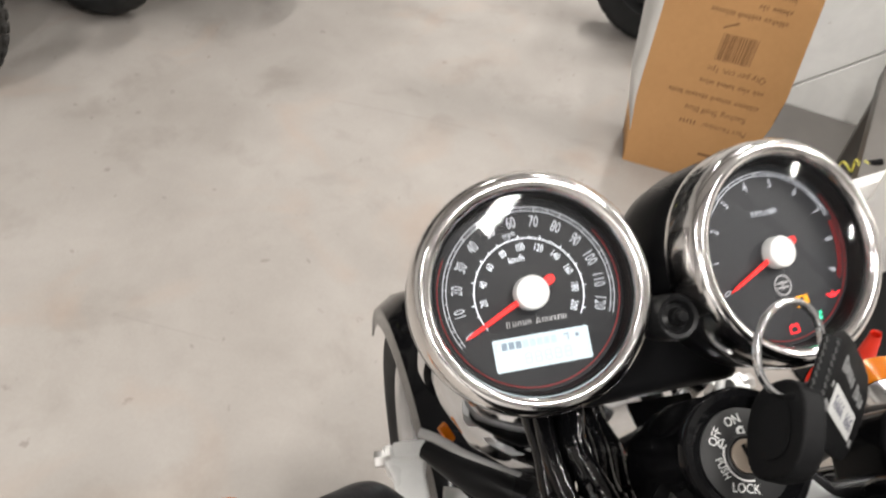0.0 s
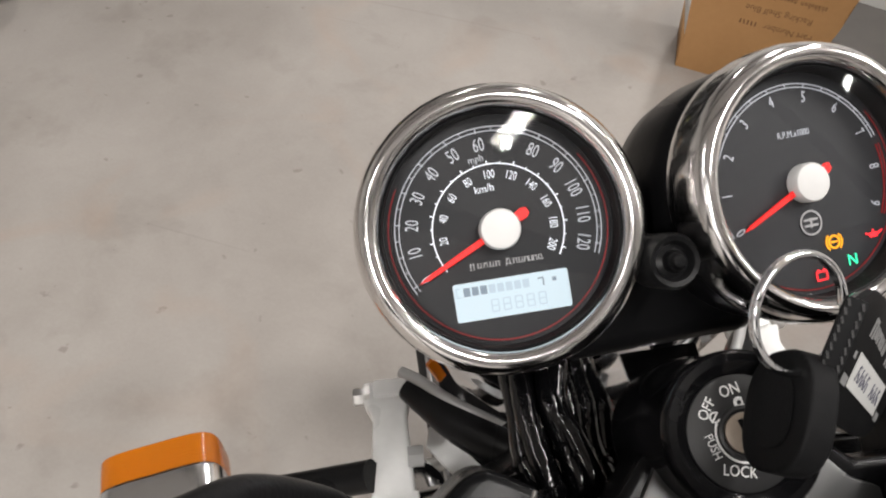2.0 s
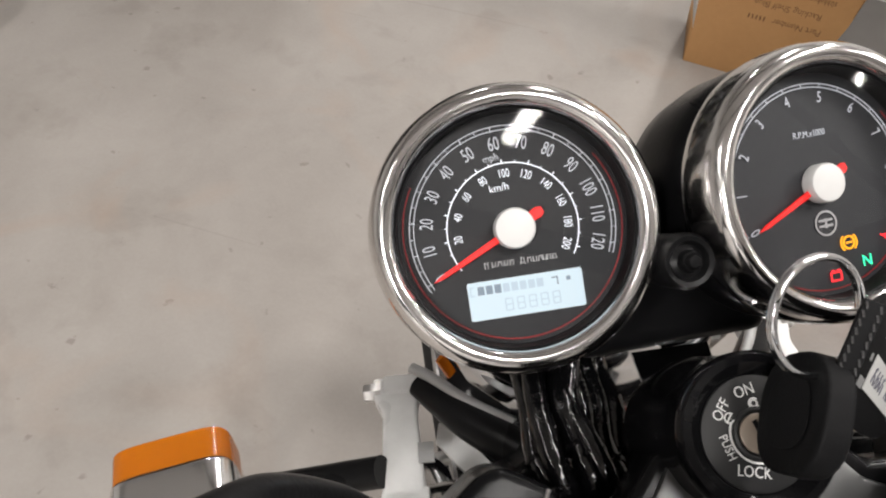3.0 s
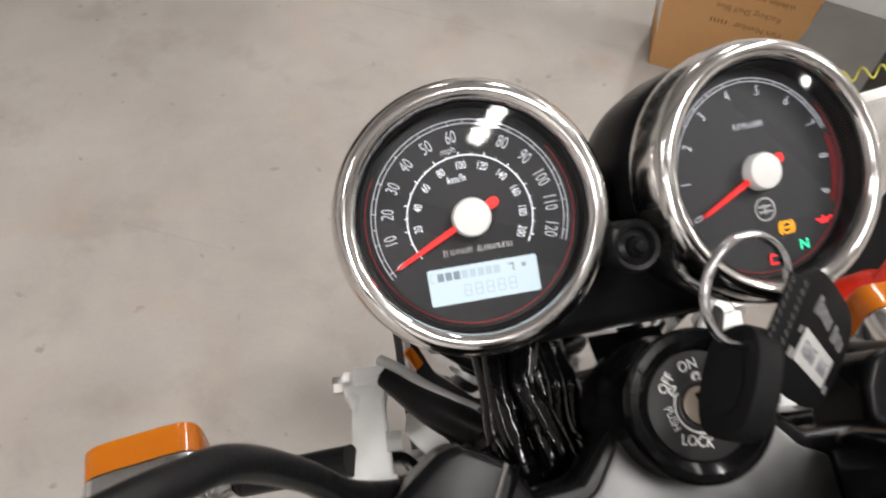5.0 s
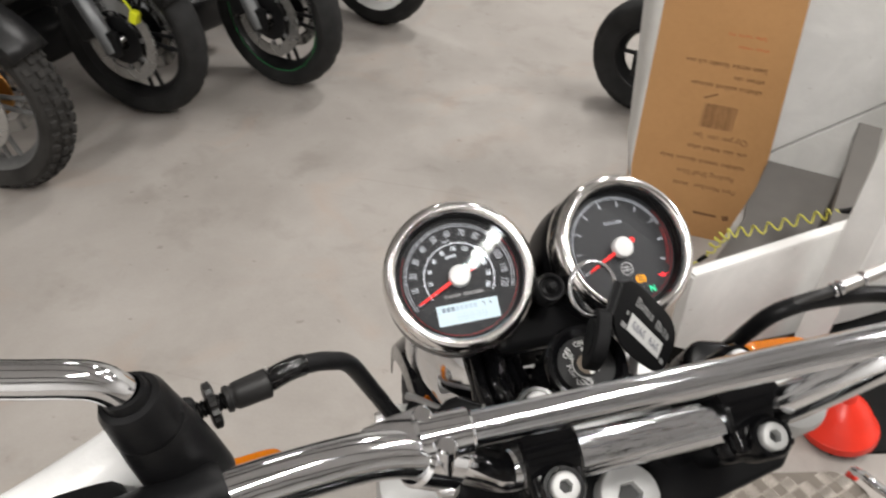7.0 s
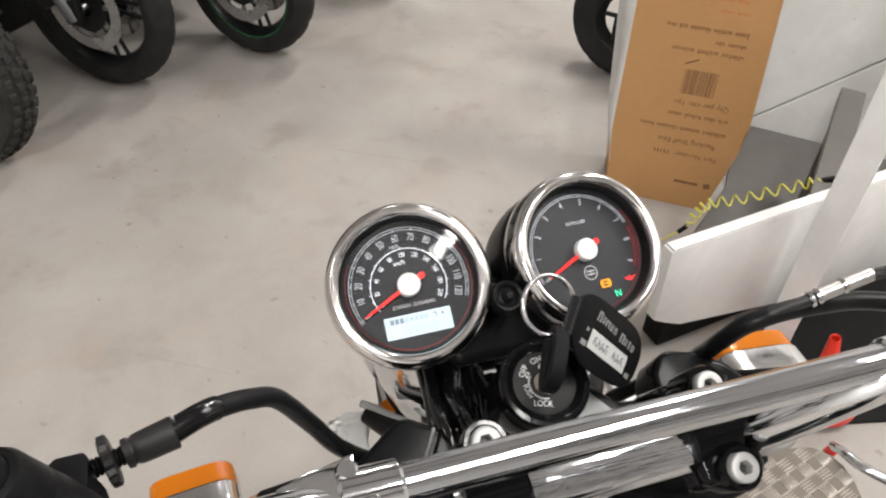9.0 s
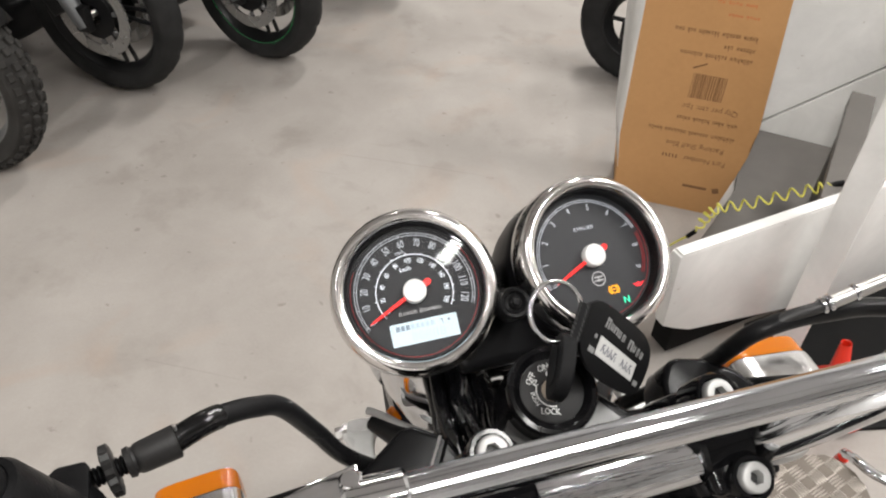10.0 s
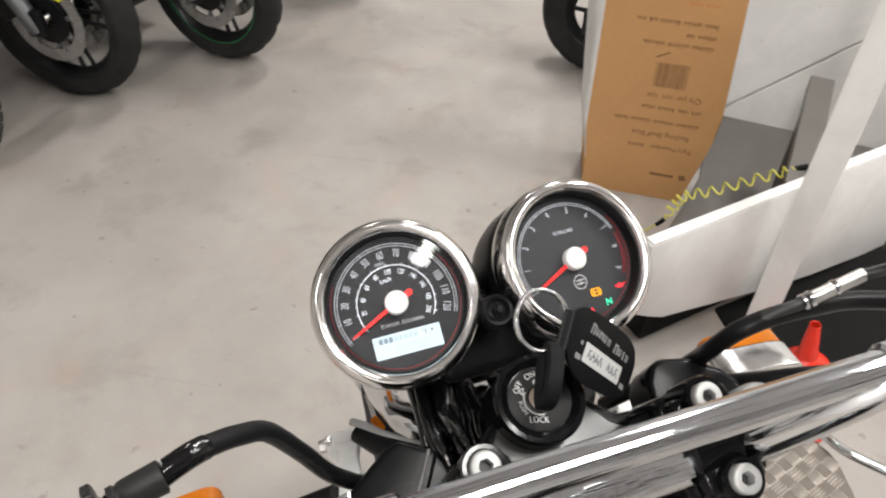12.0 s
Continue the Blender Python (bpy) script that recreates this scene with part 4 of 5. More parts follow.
def headlamp():
    c = Matrix.Translation(B(MID, 0.075, -0.15)) @ pose(0, 0, 0, -82, 0, 0)
    prof = [(0, -0.085), (0.03, -0.083), (0.055, -0.072), (0.075, -0.05), (0.086, -0.02), (0.088, 0.0)]
    lamp = part("headlamp", lathe(prof, 72), CHROME, BIKE, "round chrome headlamp shell", c)
    part("rim", lathe([(0.085, -0.006), (0.0925, -0.004), (0.0945, 0.004), (0.0925, 0.012), (0.087, 0.015), (0.083, 0.012)], 72), CHROME, lamp, "chrome headlamp rim")
    part("lens", lathe([(0, 0.024), (0.04, 0.021), (0.07, 0.014), (0.085, 0.008), (0.085, 0.004), (0, 0.004)], 64), HUBCAP, lamp, "pale headlamp glass")
    for s in (-1, 1):
        # cast silver bracket with bolts on both sides
        x = MID + s * 0.114
        m = Matrix.Translation(B(x, 0.004, -0.188)) @ pose(0, 0, 0, 0, 0, s * 6)
        outline = [(-0.0105, -0.05), (0.0095, -0.05), (0.007, 0.012), (0.0095, 0.026), (0.0095, 0.034), (-0.0125, 0.034), (-0.0125, 0.022), (-0.0085, 0.012)]
        outline = [(a * 1.25, b) for a, b in outline]
        outline = outline if s < 0 else [(-a, b) for a, b in outline[::-1]]
        arm = part("lamp_bracket", merge(slab(outline, 0.013, 0.0028, 3), block((0.026, 0.018, 0.018), 0.003, 2, (0, -0.04, 0.004)), block((0.022, 0.011, 0.018), 0.003, 2, (-s * 0.001, 0.0285, 0.007))), BRACKET, BIKE, "silver cast lamp bracket", m)
        part("bracket_bolt", sweep([Vector((s * a, 0.027, 0.008)) for a in (0.0115, 0.0145, 0.0146, 0.0205, 0.0215)], [0.0072, 0.0072, 0.0054, 0.0054, 0.0046], 6), STEEL, arm)
        part("bracket_nut", straight((-s * 0.008, -0.014, 0.014), (-s * 0.0165, -0.014, 0.014), 0.0062, 6), BOLT, arm)
        part("lamp_arm", rod([B(x - s * 0.0105, 0.032, -0.157), B(x - s * 0.02, 0.0225, -0.154), B(x - s * 0.034, 0.004, -0.148), B(x - s * 0.056, -0.019, -0.14)], 0.0031, 6, 14), BOLT, BIKE, "bright steel lamp arm")
        part("arm_sleeve", rod([B(x - s * 0.012, 0.024, -0.163), B(x - s * 0.022, 0.012, -0.16), B(x - s * 0.036, -0.006, -0.154), B(x - s * 0.06, -0.03, -0.147)], [0.0062 + 0.0004 * i for i in range(19)], 6, 16), RUBBER, BIKE, "black rubber sleeve under the arm")
        part("side_plate", slab([(-0.009, -0.05), (0.006, -0.05), (0.006, 0.004), (0.0005, 0.012), (-0.009, 0.004)], 0.004, 0.001, 2), BRACKET, BIKE, "silver side plate", Matrix.Translation(B(MID + s * 0.086, 0.004, -0.2)) @ pose(0, 0, 0, 0, 0, s * -32))
        part("reflector", block((0.007, 0.004, 0.015), 0.0015), AMBER, BIKE, "small amber reflector", Matrix.Translation(B(MID + s * 0.081, 0.05, -0.196)) @ pose(0, 0, 0, -40, 0, s * -40))


headlamp()


def front_end():
    ax = math.tan(radians(RAKE))
    top = lambda s: B(MID + s * 0.1, -0.114 + 0.0, -0.05)
    low = lambda s: B(MID + s * 0.1, -0.114 + 0.72 * ax, -0.77)
    for s in (-1, 1):
        a, b = top(s), low(s)
        part("fork_tube", straight(a, a.lerp(b, 0.55), 0.0205, 28), BLACK, BIKE, "gloss black fork shroud")
        part("fork_slider", straight(a.lerp(b, 0.55), b, 0.0265, 28), BLACK, BIKE)
    part("lower_yoke", block((0.25, 0.06, 0.035), 0.008, 3), BLACK, BIKE, "", Matrix.Translation(B(MID, -0.045, -0.22)) @ pose(0, 0, 0, RAKE, 0, 0))
    hub = B(MID, -0.114 + 0.72 * ax, -0.77)
    R = 0.317
    m = Matrix.Translation(hub) @ pose(0, 0, 0, 0, 90, 0)
    tyre = part("front_wheel", lathe([(R - 0.065, -0.036), (R - 0.05, -0.047), (R - 0.025, -0.049), (R - 0.006, -0.032), (R, 0), (R - 0.006, 0.032), (R - 0.025, 0.049), (R - 0.05, 0.047), (R - 0.065, 0.036)], 72), TYRE, BIKE, "black front tyre with spoked chrome rim", m)
    part("rim", lathe([(R - 0.064, -0.038), (R - 0.075, -0.034), (R - 0.085, 0), (R - 0.075, 0.034), (R - 0.064, 0.038)], 64), CHROME, tyre)
    part("hub", lathe([(0, -0.05), (0.03, -0.05), (0.035, -0.03), (0.035, 0.03), (0.03, 0.05), (0, 0.05)], 32), ALU, tyre)
    part("axle", straight((0, 0, -0.115), (0, 0, 0.115), 0.01), STEEL, tyre)
    for i in range(28):
        p = around(0.034, i * 360 / 28 + (6 if i % 2 else -6), 0.03 if i % 2 else -0.03)
        part("spoke", straight(p, around(R - 0.08, i * 360 / 28, 0), 0.0018, 6), STEEL, tyre)
    # mudguard over the front wheel
    f = []
    for i in range(25):
        a = radians(20 + i * 5.8)
        f.append((math.cos(a), math.sin(a)))
    bm = bmesh.new()
    rings = []
    for ca, sa in f:
        rings.append([bm.verts.new((x, (R + dr) * ca, (R + dr) * sa)) for x, dr in ((-0.062, -0.01), (-0.058, 0.012), (-0.035, 0.026), (0, 0.03), (0.035, 0.026), (0.058, 0.012), (0.062, -0.01))])
    for a, b in zip(rings, rings[1:]):
        for i in range(6):
            bm.faces.new((a[i], a[i + 1], b[i + 1], b[i]))
    part("mudguard", bm, BLACK, BIKE, "gloss black front mudguard", Matrix.Translation(hub)).modifiers.new("thick", "SOLIDIFY").thickness = 0.003


front_end()


def rear_half():
    """Tank, engine, seat and rear wheel under and behind the rider's eye."""
    body = lathe([(0, -0.26), (0.06, -0.255), (0.11, -0.22), (0.135, -0.12), (0.14, 0.02), (0.13, 0.14), (0.095, 0.21), (0.05, 0.235), (0, 0.24)], 48)
    bmesh.ops.scale(body, vec=(1.0, 0.82, 1.0), verts=body.verts)
    tank = part("fuel_tank", moved(body, pose(0, 0, 0, -90, 0, 0)), BLACK, BIKE, "gloss black fuel tank", Matrix.Translation(B(MID, -0.49, -0.215)) @ pose(0, 0, 0, -5, 0, 0))
    part("filler_cap", lathe([(0, 0.012), (0.026, 0.011), (0.031, 0.006), (0.031, -0.01), (0, -0.01)], 40), CHROME, tank, "chrome filler cap", pose(0, 0.02, 0.115))
    part("frame_tube", rod([B(MID, -0.12, -0.12), B(MID, -0.4, -0.3), B(MID, -0.8, -0.33), B(MID, -1.25, -0.27)], 0.02, 8, 16), BLACK, BIKE)
    part("down_tube", rod([B(MID, -0.1, -0.16), B(MID, -0.16, -0.5), B(MID, -0.3, -0.83), B(MID, -0.75, -0.85)], 0.018, 8, 16), BLACK, BIKE)
    engine = part("engine", merge(block((0.26, 0.42, 0.26), 0.05, 4, (0, 0, 0)), moved(lathe([(0, -0.04), (0.09, -0.04), (0.1, -0.02), (0.1, 0.02), (0.08, 0.04), (0, 0.04)], 40), pose(0.14, 0.02, 0, 0, 90, 0)),
                                  moved(lathe([(0, -0.04), (0.09, -0.04), (0.1, -0.02), (0.1, 0.02), (0.08, 0.04), (0, 0.04)], 40), pose(-0.14, 0.02, 0, 0, 90, 0))), ALU, BIKE, "grey cast engine crankcase", Matrix.Translation(B(MID, -0.52, -0.7)))
    for k in range(8):
        part("cooling_fin", block((0.24, 0.16, 0.008), 0.003, 1, (0, 0.1, 0.15 + k * 0.021)), ALU, engine)
    part("cylinder", block((0.19, 0.13, 0.2), 0.02, 3, (0, 0.1, 0.22)), ALU, engine)
    part("seat", merge(block((0.24, 0.34, 0.09), 0.035, 4, (0, 0.16, 0)), block((0.22, 0.34, 0.08), 0.035, 4, (0, -0.14, 0.025))), RUBBER, BIKE, "black padded dual seat", Matrix.Translation(B(MID, -0.93, -0.24)))
    for s in (-1, 1):
        part("exhaust", rod([B(MID + s * 0.06, -0.34, -0.52), B(MID + s * 0.12, -0.3, -0.72), B(MID + s * 0.15, -0.5, -0.87), B(MID + s * 0.17, -0.9, -0.85), B(MID + s * 0.19, -1.4, -0.76)], [0.019] * 16 + [0.02 + 0.024 * min(1, i / 6) for i in range(17)], 8, 20), CHROME, BIKE, "chrome exhaust pipe with silencer")
        part("shock_absorber", straight(B(MID + s * 0.12, -0.98, -0.34), B(MID + s * 0.12, -1.1, -0.7), 0.022, 18), BLACK, BIKE)
        part("swing_arm", straight(B(MID + s * 0.1, -0.72, -0.74), B(MID + s * 0.1, -1.17, -0.77), 0.017, 16), BLACK, BIKE)
    hub = B(MID, -1.156, -0.77)
    R = 0.315
    wheel = part("rear_wheel", tyre_ring(R, 0.06), TYRE, BIKE, "black rear tyre with spoked chrome rim", Matrix.Translation(hub) @ pose(0, 0, 0, 0, 90, 0))
    part("rim", lathe([(R - 0.064, -0.045), (R - 0.075, -0.04), (R - 0.085, 0), (R - 0.075, 0.04), (R - 0.064, 0.045)], 64), CHROME, wheel)
    part("hub", lathe([(0, -0.07), (0.05, -0.07), (0.06, -0.04), (0.06, 0.04), (0.05, 0.07), (0, 0.07)], 32), ALU, wheel)
    for i in range(28):
        part("spoke", straight(around(0.055, i * 360 / 28 + (6 if i % 2 else -6), 0.04 if i % 2 else -0.04), around(R - 0.08, i * 360 / 28, 0), 0.0018, 6), STEEL, wheel)
    part("side_stand", rod([B(MID - 0.12, -0.55, -0.82), B(MID - 0.2, -0.52, -0.95), B(MID - 0.27, -0.5, -1.069)], 0.011, 6, 14), BLACK, BIKE)


def tyre_ring(R, w):
    return lathe([(R - 0.065, -w * 0.72), (R - 0.05, -w * 0.95), (R - 0.025, -w), (R - 0.006, -w * 0.65), (R, 0), (R - 0.006, w * 0.65), (R - 0.025, w), (R - 0.05, w * 0.95), (R - 0.065, w * 0.72)], 72)


rear_half()


# ---- key set in the ignition ----
def basis(x, y, at):
    """A pose at a place with its x axis along x and y axis near y."""
    x = Vector(x).normalized()
    z = x.cross(Vector(y)).normalized()
    y = z.cross(x)
    m = Matrix((x, y, z)).transposed().to_4x4()
    m.translation = at
    return m


BIKE_M = BIKE.matrix_basis.copy()


def key_set():
    top = empty("key_set", BIKE_M @ Matrix.Translation(B(MID, -0.09, -0.015)))
    inv = Matrix.Translation(-B(MID, -0.09, -0.015))
    tagged(top, "black ignition key with split ring and black dealer tag", "keys")
    lock = Matrix.Translation(LOCK_AT) @ pose(0, 0, 0, RAKE, 0, 0)
    # bow, a rounded oval slab on edge
    o = []
    for i in range(32):
        a = 2 * math.pi * i / 32
        c, s = math.cos(a), math.sin(a)
        o.append((0.0178 * math.copysign(abs(c) ** 0.75, c), 0.019 * math.copysign(abs(s) ** 0.75, s)))
    bow = slab(o, 0.0085, 0.0026, 3)
    m = inv @ lock @ pose(0.0002, 0.0058, 0.0305, 0, 0, -24) @ pose(0, 0, 0, 90, 0, 90) @ pose(0, 0, -0.004)
    key = part("key", bow, TAGBLACK, top, "black plastic key bow", m)
    part("recess", slab([(x * 0.62, y * 0.6) for x, y in o], 0.0004, 0.0001, 1), TAGBLACK, key, "", pose(0, 0, -0.0007))
    part("blade", block((0.006, 0.03, 0.0022), 0.0004, 1), STEEL, top, "steel key blade", inv @ lock @ pose(0.001, -0.002, 0.004, 0, 0, -22) @ pose(0, 0, 0, 90, 0, 90))
    # split ring, two turns
    rm = inv @ basis((0.957, 0.13, -0.233), (0.246, 0.698, 0.671), B(0.0628, -0.0801, 0.043))
    pts = [Vector((0.0165 * math.cos(a), 0.0165 * math.sin(a), 0.0016 * (i / 96) - 0.0008)) for i, a in ((i, 2 * math.pi * i / 48) for i in range(97))]
    part("split_ring", sweep(pts, 0.0012, 12), CHROME, top, "bright steel split ring", rm)
    # tag
    tm = inv @ basis((0.593, 0.055, -0.802), (0.606, 0.642, 0.47), B(0.1002, -0.0863, -0.0022))
    out = [(-0.0478, 0.0128), (-0.0465, 0.0152), (-0.0345, 0.0235), (0.0206, 0.0253), (0.0351, 0.0200), (0.0402, 0.0107), (0.0388, -0.0072), (0.0262, -0.0145), (-0.0194, -0.0169), (-0.0404, -0.0083)]
    for _ in range(2):
        out = [q for a, b in zip(out, out[1:] + out[:1]) for q in ((a[0] * 0.8 + b[0] * 0.2, a[1] * 0.8 + b[1] * 0.2), (a[0] * 0.2 + b[0] * 0.8, a[1] * 0.2 + b[1] * 0.8))]
    tag = part("tag", slab(out[::-1], 0.0022, 0.0007, 2), TAGBLACK, top, "black plastic dealer tag", tm @ pose(0, 0, -0.0022))
    part("label", moved(bar(0.0475, 0.0112, 0.0003), pose(0, 0, 0.0025)), PAPER, tag, "white paper label with pen marks", smooth=0)
    pen = []
    for k, x in enumerate((-0.0185, -0.0135, -0.0088, -0.0042, 0.0065, 0.0115, 0.0165)):
        pen += [bar(0.0007, 0.0052, 0.0002, (x, 0.0002, 0.0028), -18), bar(0.0028, 0.0006, 0.0002, (x + 0.0012, 0.0022 - 0.0016 * (k % 3), 0.0028), 12), bar(0.0007, 0.0034, 0.0002, (x + 0.0022, -0.001, 0.0028), 30 - 25 * (k % 2))]
    part("pen_marks", merge(*pen), PEN, tag, smooth=0)
    # dealer's name as bars, and small bars of its address
    for k, (w, h) in enumerate(((0.0046, 0.0062), (0.0034, 0.0042), (0.005, 0.0042), (0.0034, 0.0042), (0.0034, 0.0042), (0, 0), (0.0054, 0.006), (0.0034, 0.0042), (0.0022, 0.0052), (0.0034, 0.0042))):
        if w:
            u = -0.0208 + 0.0052 * k
            for d in (-0.5, 0.5):
                part("tag_print", bar(w * 0.3, h, 0.0002, (u + d * w * 0.66, 0.0143 - 0.0535 * (u + 0.0208), 0.0024), -4), GREYPRINT, tag, smooth=0)
            part("tag_print", bar(w * 0.6, 0.0011, 0.0002, (u, 0.0143 - 0.0535 * (u + 0.0208) + (h / 2 - 0.0006) * (-1) ** k, 0.0024), -4), GREYPRINT, tag, smooth=0)
    for x, y, w, h in ((-0.0285, 0.0035, 0.0026, 0.0022), (-0.0284, -0.0046, 0.0065, 0.0032), (0.0298, -0.0048, 0.0055, 0.0032)):
        part("tag_print", bar(w, h, 0.0002, (x, y, 0.0024)), GREYPRINT, tag, smooth=0)
    strap = part("strap", block((0.0062, 0.022, 0.0024), 0.0008, 2), TAGBLACK, top, "black woven strap", inv @ basis((0.78, -0.6, -0.05), (0.54, 0.66, 0.54), B(0.0737, -0.0866, 0.0385)))
    for i in range(2):
        for k in range(8):
            part("stitch", bar(0.0006, 0.0021, 0.0003, (-0.0019 + i * 0.0038, -0.0091 + 0.0026 * k, 0.0013), 25), SOCKET, strap, smooth=0)


key_set()


# ---- cardboard carton ----
def carton():
    m = basis((0.9956, -0.0935, 0), (0.0935, 0.9956, 0), (0.2198, 1.6512, 0))
    top = empty("cardboard_box", m)
    tagged(top, "tall brown cardboard carton with white sides standing upside down", "box")
    front = [(0.006, 0.0), (0.306, 0.0), (0.333, 0.125), (0.3515, 0.219), (0.3578, 0.311), (0.3447, 0.5), (0.331, 0.683), (0.304, 1.05), (-0.03, 1.05), (-0.018, 0.63), (-0.012, 0.217), (0.002, 0.1)]
    up = pose(0, 0.006, 0, 90, 0, 0)
    part("front_panel", slab(front, 0.006, 0.0012, 2), CARD, top, "brown corrugated front panel", up, 30)
    k = len(front)

    def side(name, edges, mat=OFFWHITE):
        bm = bmesh.new()
        for i in edges:
            q = []
            for x, z in (front[i % k], front[(i + 1) % k]):
                q.append((bm.verts.new((x + 0.003 if x < 0.1 else x - 0.004, 0.007, z)), bm.verts.new((x - 0.02 - 0.064 * z if x < 0.1 else x - 0.03, 0.175, z))))
            bm.faces.new((q[0][0], q[1][0], q[1][1], q[0][1]))
        bmesh.ops.remove_doubles(bm, verts=bm.verts, dist=1e-5)
        bmesh.ops.recalc_face_normals(bm, faces=bm.faces)
        part(name, bm, mat, top, "white board side" if mat == OFFWHITE else "", smooth=30).modifiers.new("thick", "SOLIDIFY").thickness = 0.004

    side("side_panel", (8, 9, 10))
    side("side_panel", (1, 2, 3, 4, 5, 6))
    side("top_panel", (7,))
    side("lower_flap", (11,), CARD)
    bm = slab([(x - 0.02 - 0.064 * z if x < 0.1 else x - 0.03, z) for x, z in front], 0.004, 0.001, 1)
    part("back_panel", bm, OFFWHITE, top, "", pose(0, 0.18, 0, 90, 0, 0), 30)
    part("seam", straight((-0.012, 0.004, 0.2), (-0.02, 0.004, 0.69), 0.0022, 8), OFFWHITE, top)
    # print, upside down on the panel
    rows = ((0.655, 0.158, 0.255, 0.014, 1), (0.624, 0.18, 0.269, 0.012, 1), (0.57, 0.07, 0.28, 0.019, 0), (0.537, 0.193, 0.282, 0.019, 0), (0.507, 0.0965, 0.2845, 0.019, 0),
            (0.3125, 0.12, 0.298, 0.019, 0), (0.268, 0.061, 0.302, 0.019, 0))
    rnd = random.Random(4)
    for z, x0, x1, h, red in rows:
        x, bars = x1, []
        while x > x0:
            # a word of small strokes, then a gap
            for _ in range(rnd.randint(3, 8)):
                w, tall = rnd.uniform(0.0045, 0.0085), h * rnd.choice((0.5, 0.5, 0.55, 0.8))
                if x - w < x0:
                    break
                bars.append(bar(0.0019, tall, 0.0004, (x - w * 0.25, z - (tall - h * 0.5) / 2, 0.0062)))
                bars.append(bar(w * 0.5, 0.0022, 0.0004, (x - w * 0.5, z + rnd.choice((-0.2, 0.0, 0.2)) * h, 0.0062)))
                bars.append(bar(0.0016, h * 0.5, 0.0004, (x - w * 0.8, z, 0.0062)))
                x -= w + 0.0016
            x -= 0.007
        part("print_line", merge(*bars), REDINK if red else BOXINK, top, "", up, 0)
    for text, x, z in (("Qty per ctn: 1pc", 0.215, 0.349), ("Racking Shelf Blue", 0.203, 0.224), ("Part Number", 0.24, 0.182)):
        link_mesh("lettering", lettering(text, 0.0245, 0.92), BOXINK, top, "", up @ pose(x, z, 0.0062, 0, 0, 180), 0)
    part("print_line", merge(*[bar(0.0042, 0.0125, 0.0004, (0.122 + 0.0095 * i, 0.182, 0.0062), 14 * (i % 2)) for i in range(5)]), BOXINK, top, "", up, 0)
    x = 0.148
    while x < 0.236:
        w = rnd.choice((0.0012, 0.002, 0.0035))
        part("barcode_stripe", bar(w, 0.074, 0.0004, (x + w / 2, 0.414, 0.0062)), BOXINK, top, "", up, 0)
        x += w + rnd.choice((0.0012, 0.0018, 0.003))
    for w, h, x, z, a in ((0.038, 0.0045, 0.159, 0.474, 28), (0.018, 0.018, 0.296, 0.088, 20), (0.07, 0.009, 0.235, 0.088, 0)):
        part("print_mark", bar(w, h, 0.0004, (x, z, 0.0062), a), BOXINK, top, "", up, 0)
    # side shading below the kink, painted as a dark brown strip
    part("edge_shade", bar(0.003, 0.05, 0.001, (0.353, 0.268, 0.0055), -4), BOXINK, top, "", up, 0)


carton()


# ---- white board behind ----
def white_wall_panel():
    top = empty("display_wall", pose(0.7157, 2.16, 0, 0, 0, -12.23))
    tagged(top, "white painted board wall with a slanted joint standing on the floor", "partition")
    part("lower_board", slab([(-0.047, 0.0), (1.7, 0.0), (1.7, 1.665)], 0.03, 0.002, 1), OFFWHITE, top, "", pose(0, 0.03, 0, 90, 0, 0), 30)
    part("joint_strip", slab([(-0.07, 0.002), (-0.02, 0.002), (1.68, 1.622), (1.68, 1.68)], 0.004, 0, 1), DARKSTEEL, top, "dark gap between the boards", pose(0, 0.039, 0, 90, 0, 0), 30)
    part("upper_board", slab([(-0.25, 0.0), (-0.0555, 0.0), (1.7, 1.673), (1.7, 2.2), (-0.25, 2.2)], 0.03, 0.002, 1), WHITE, top, "", pose(0, 0.034, 0, 90, 0, 0), 30)


white_wall_panel()


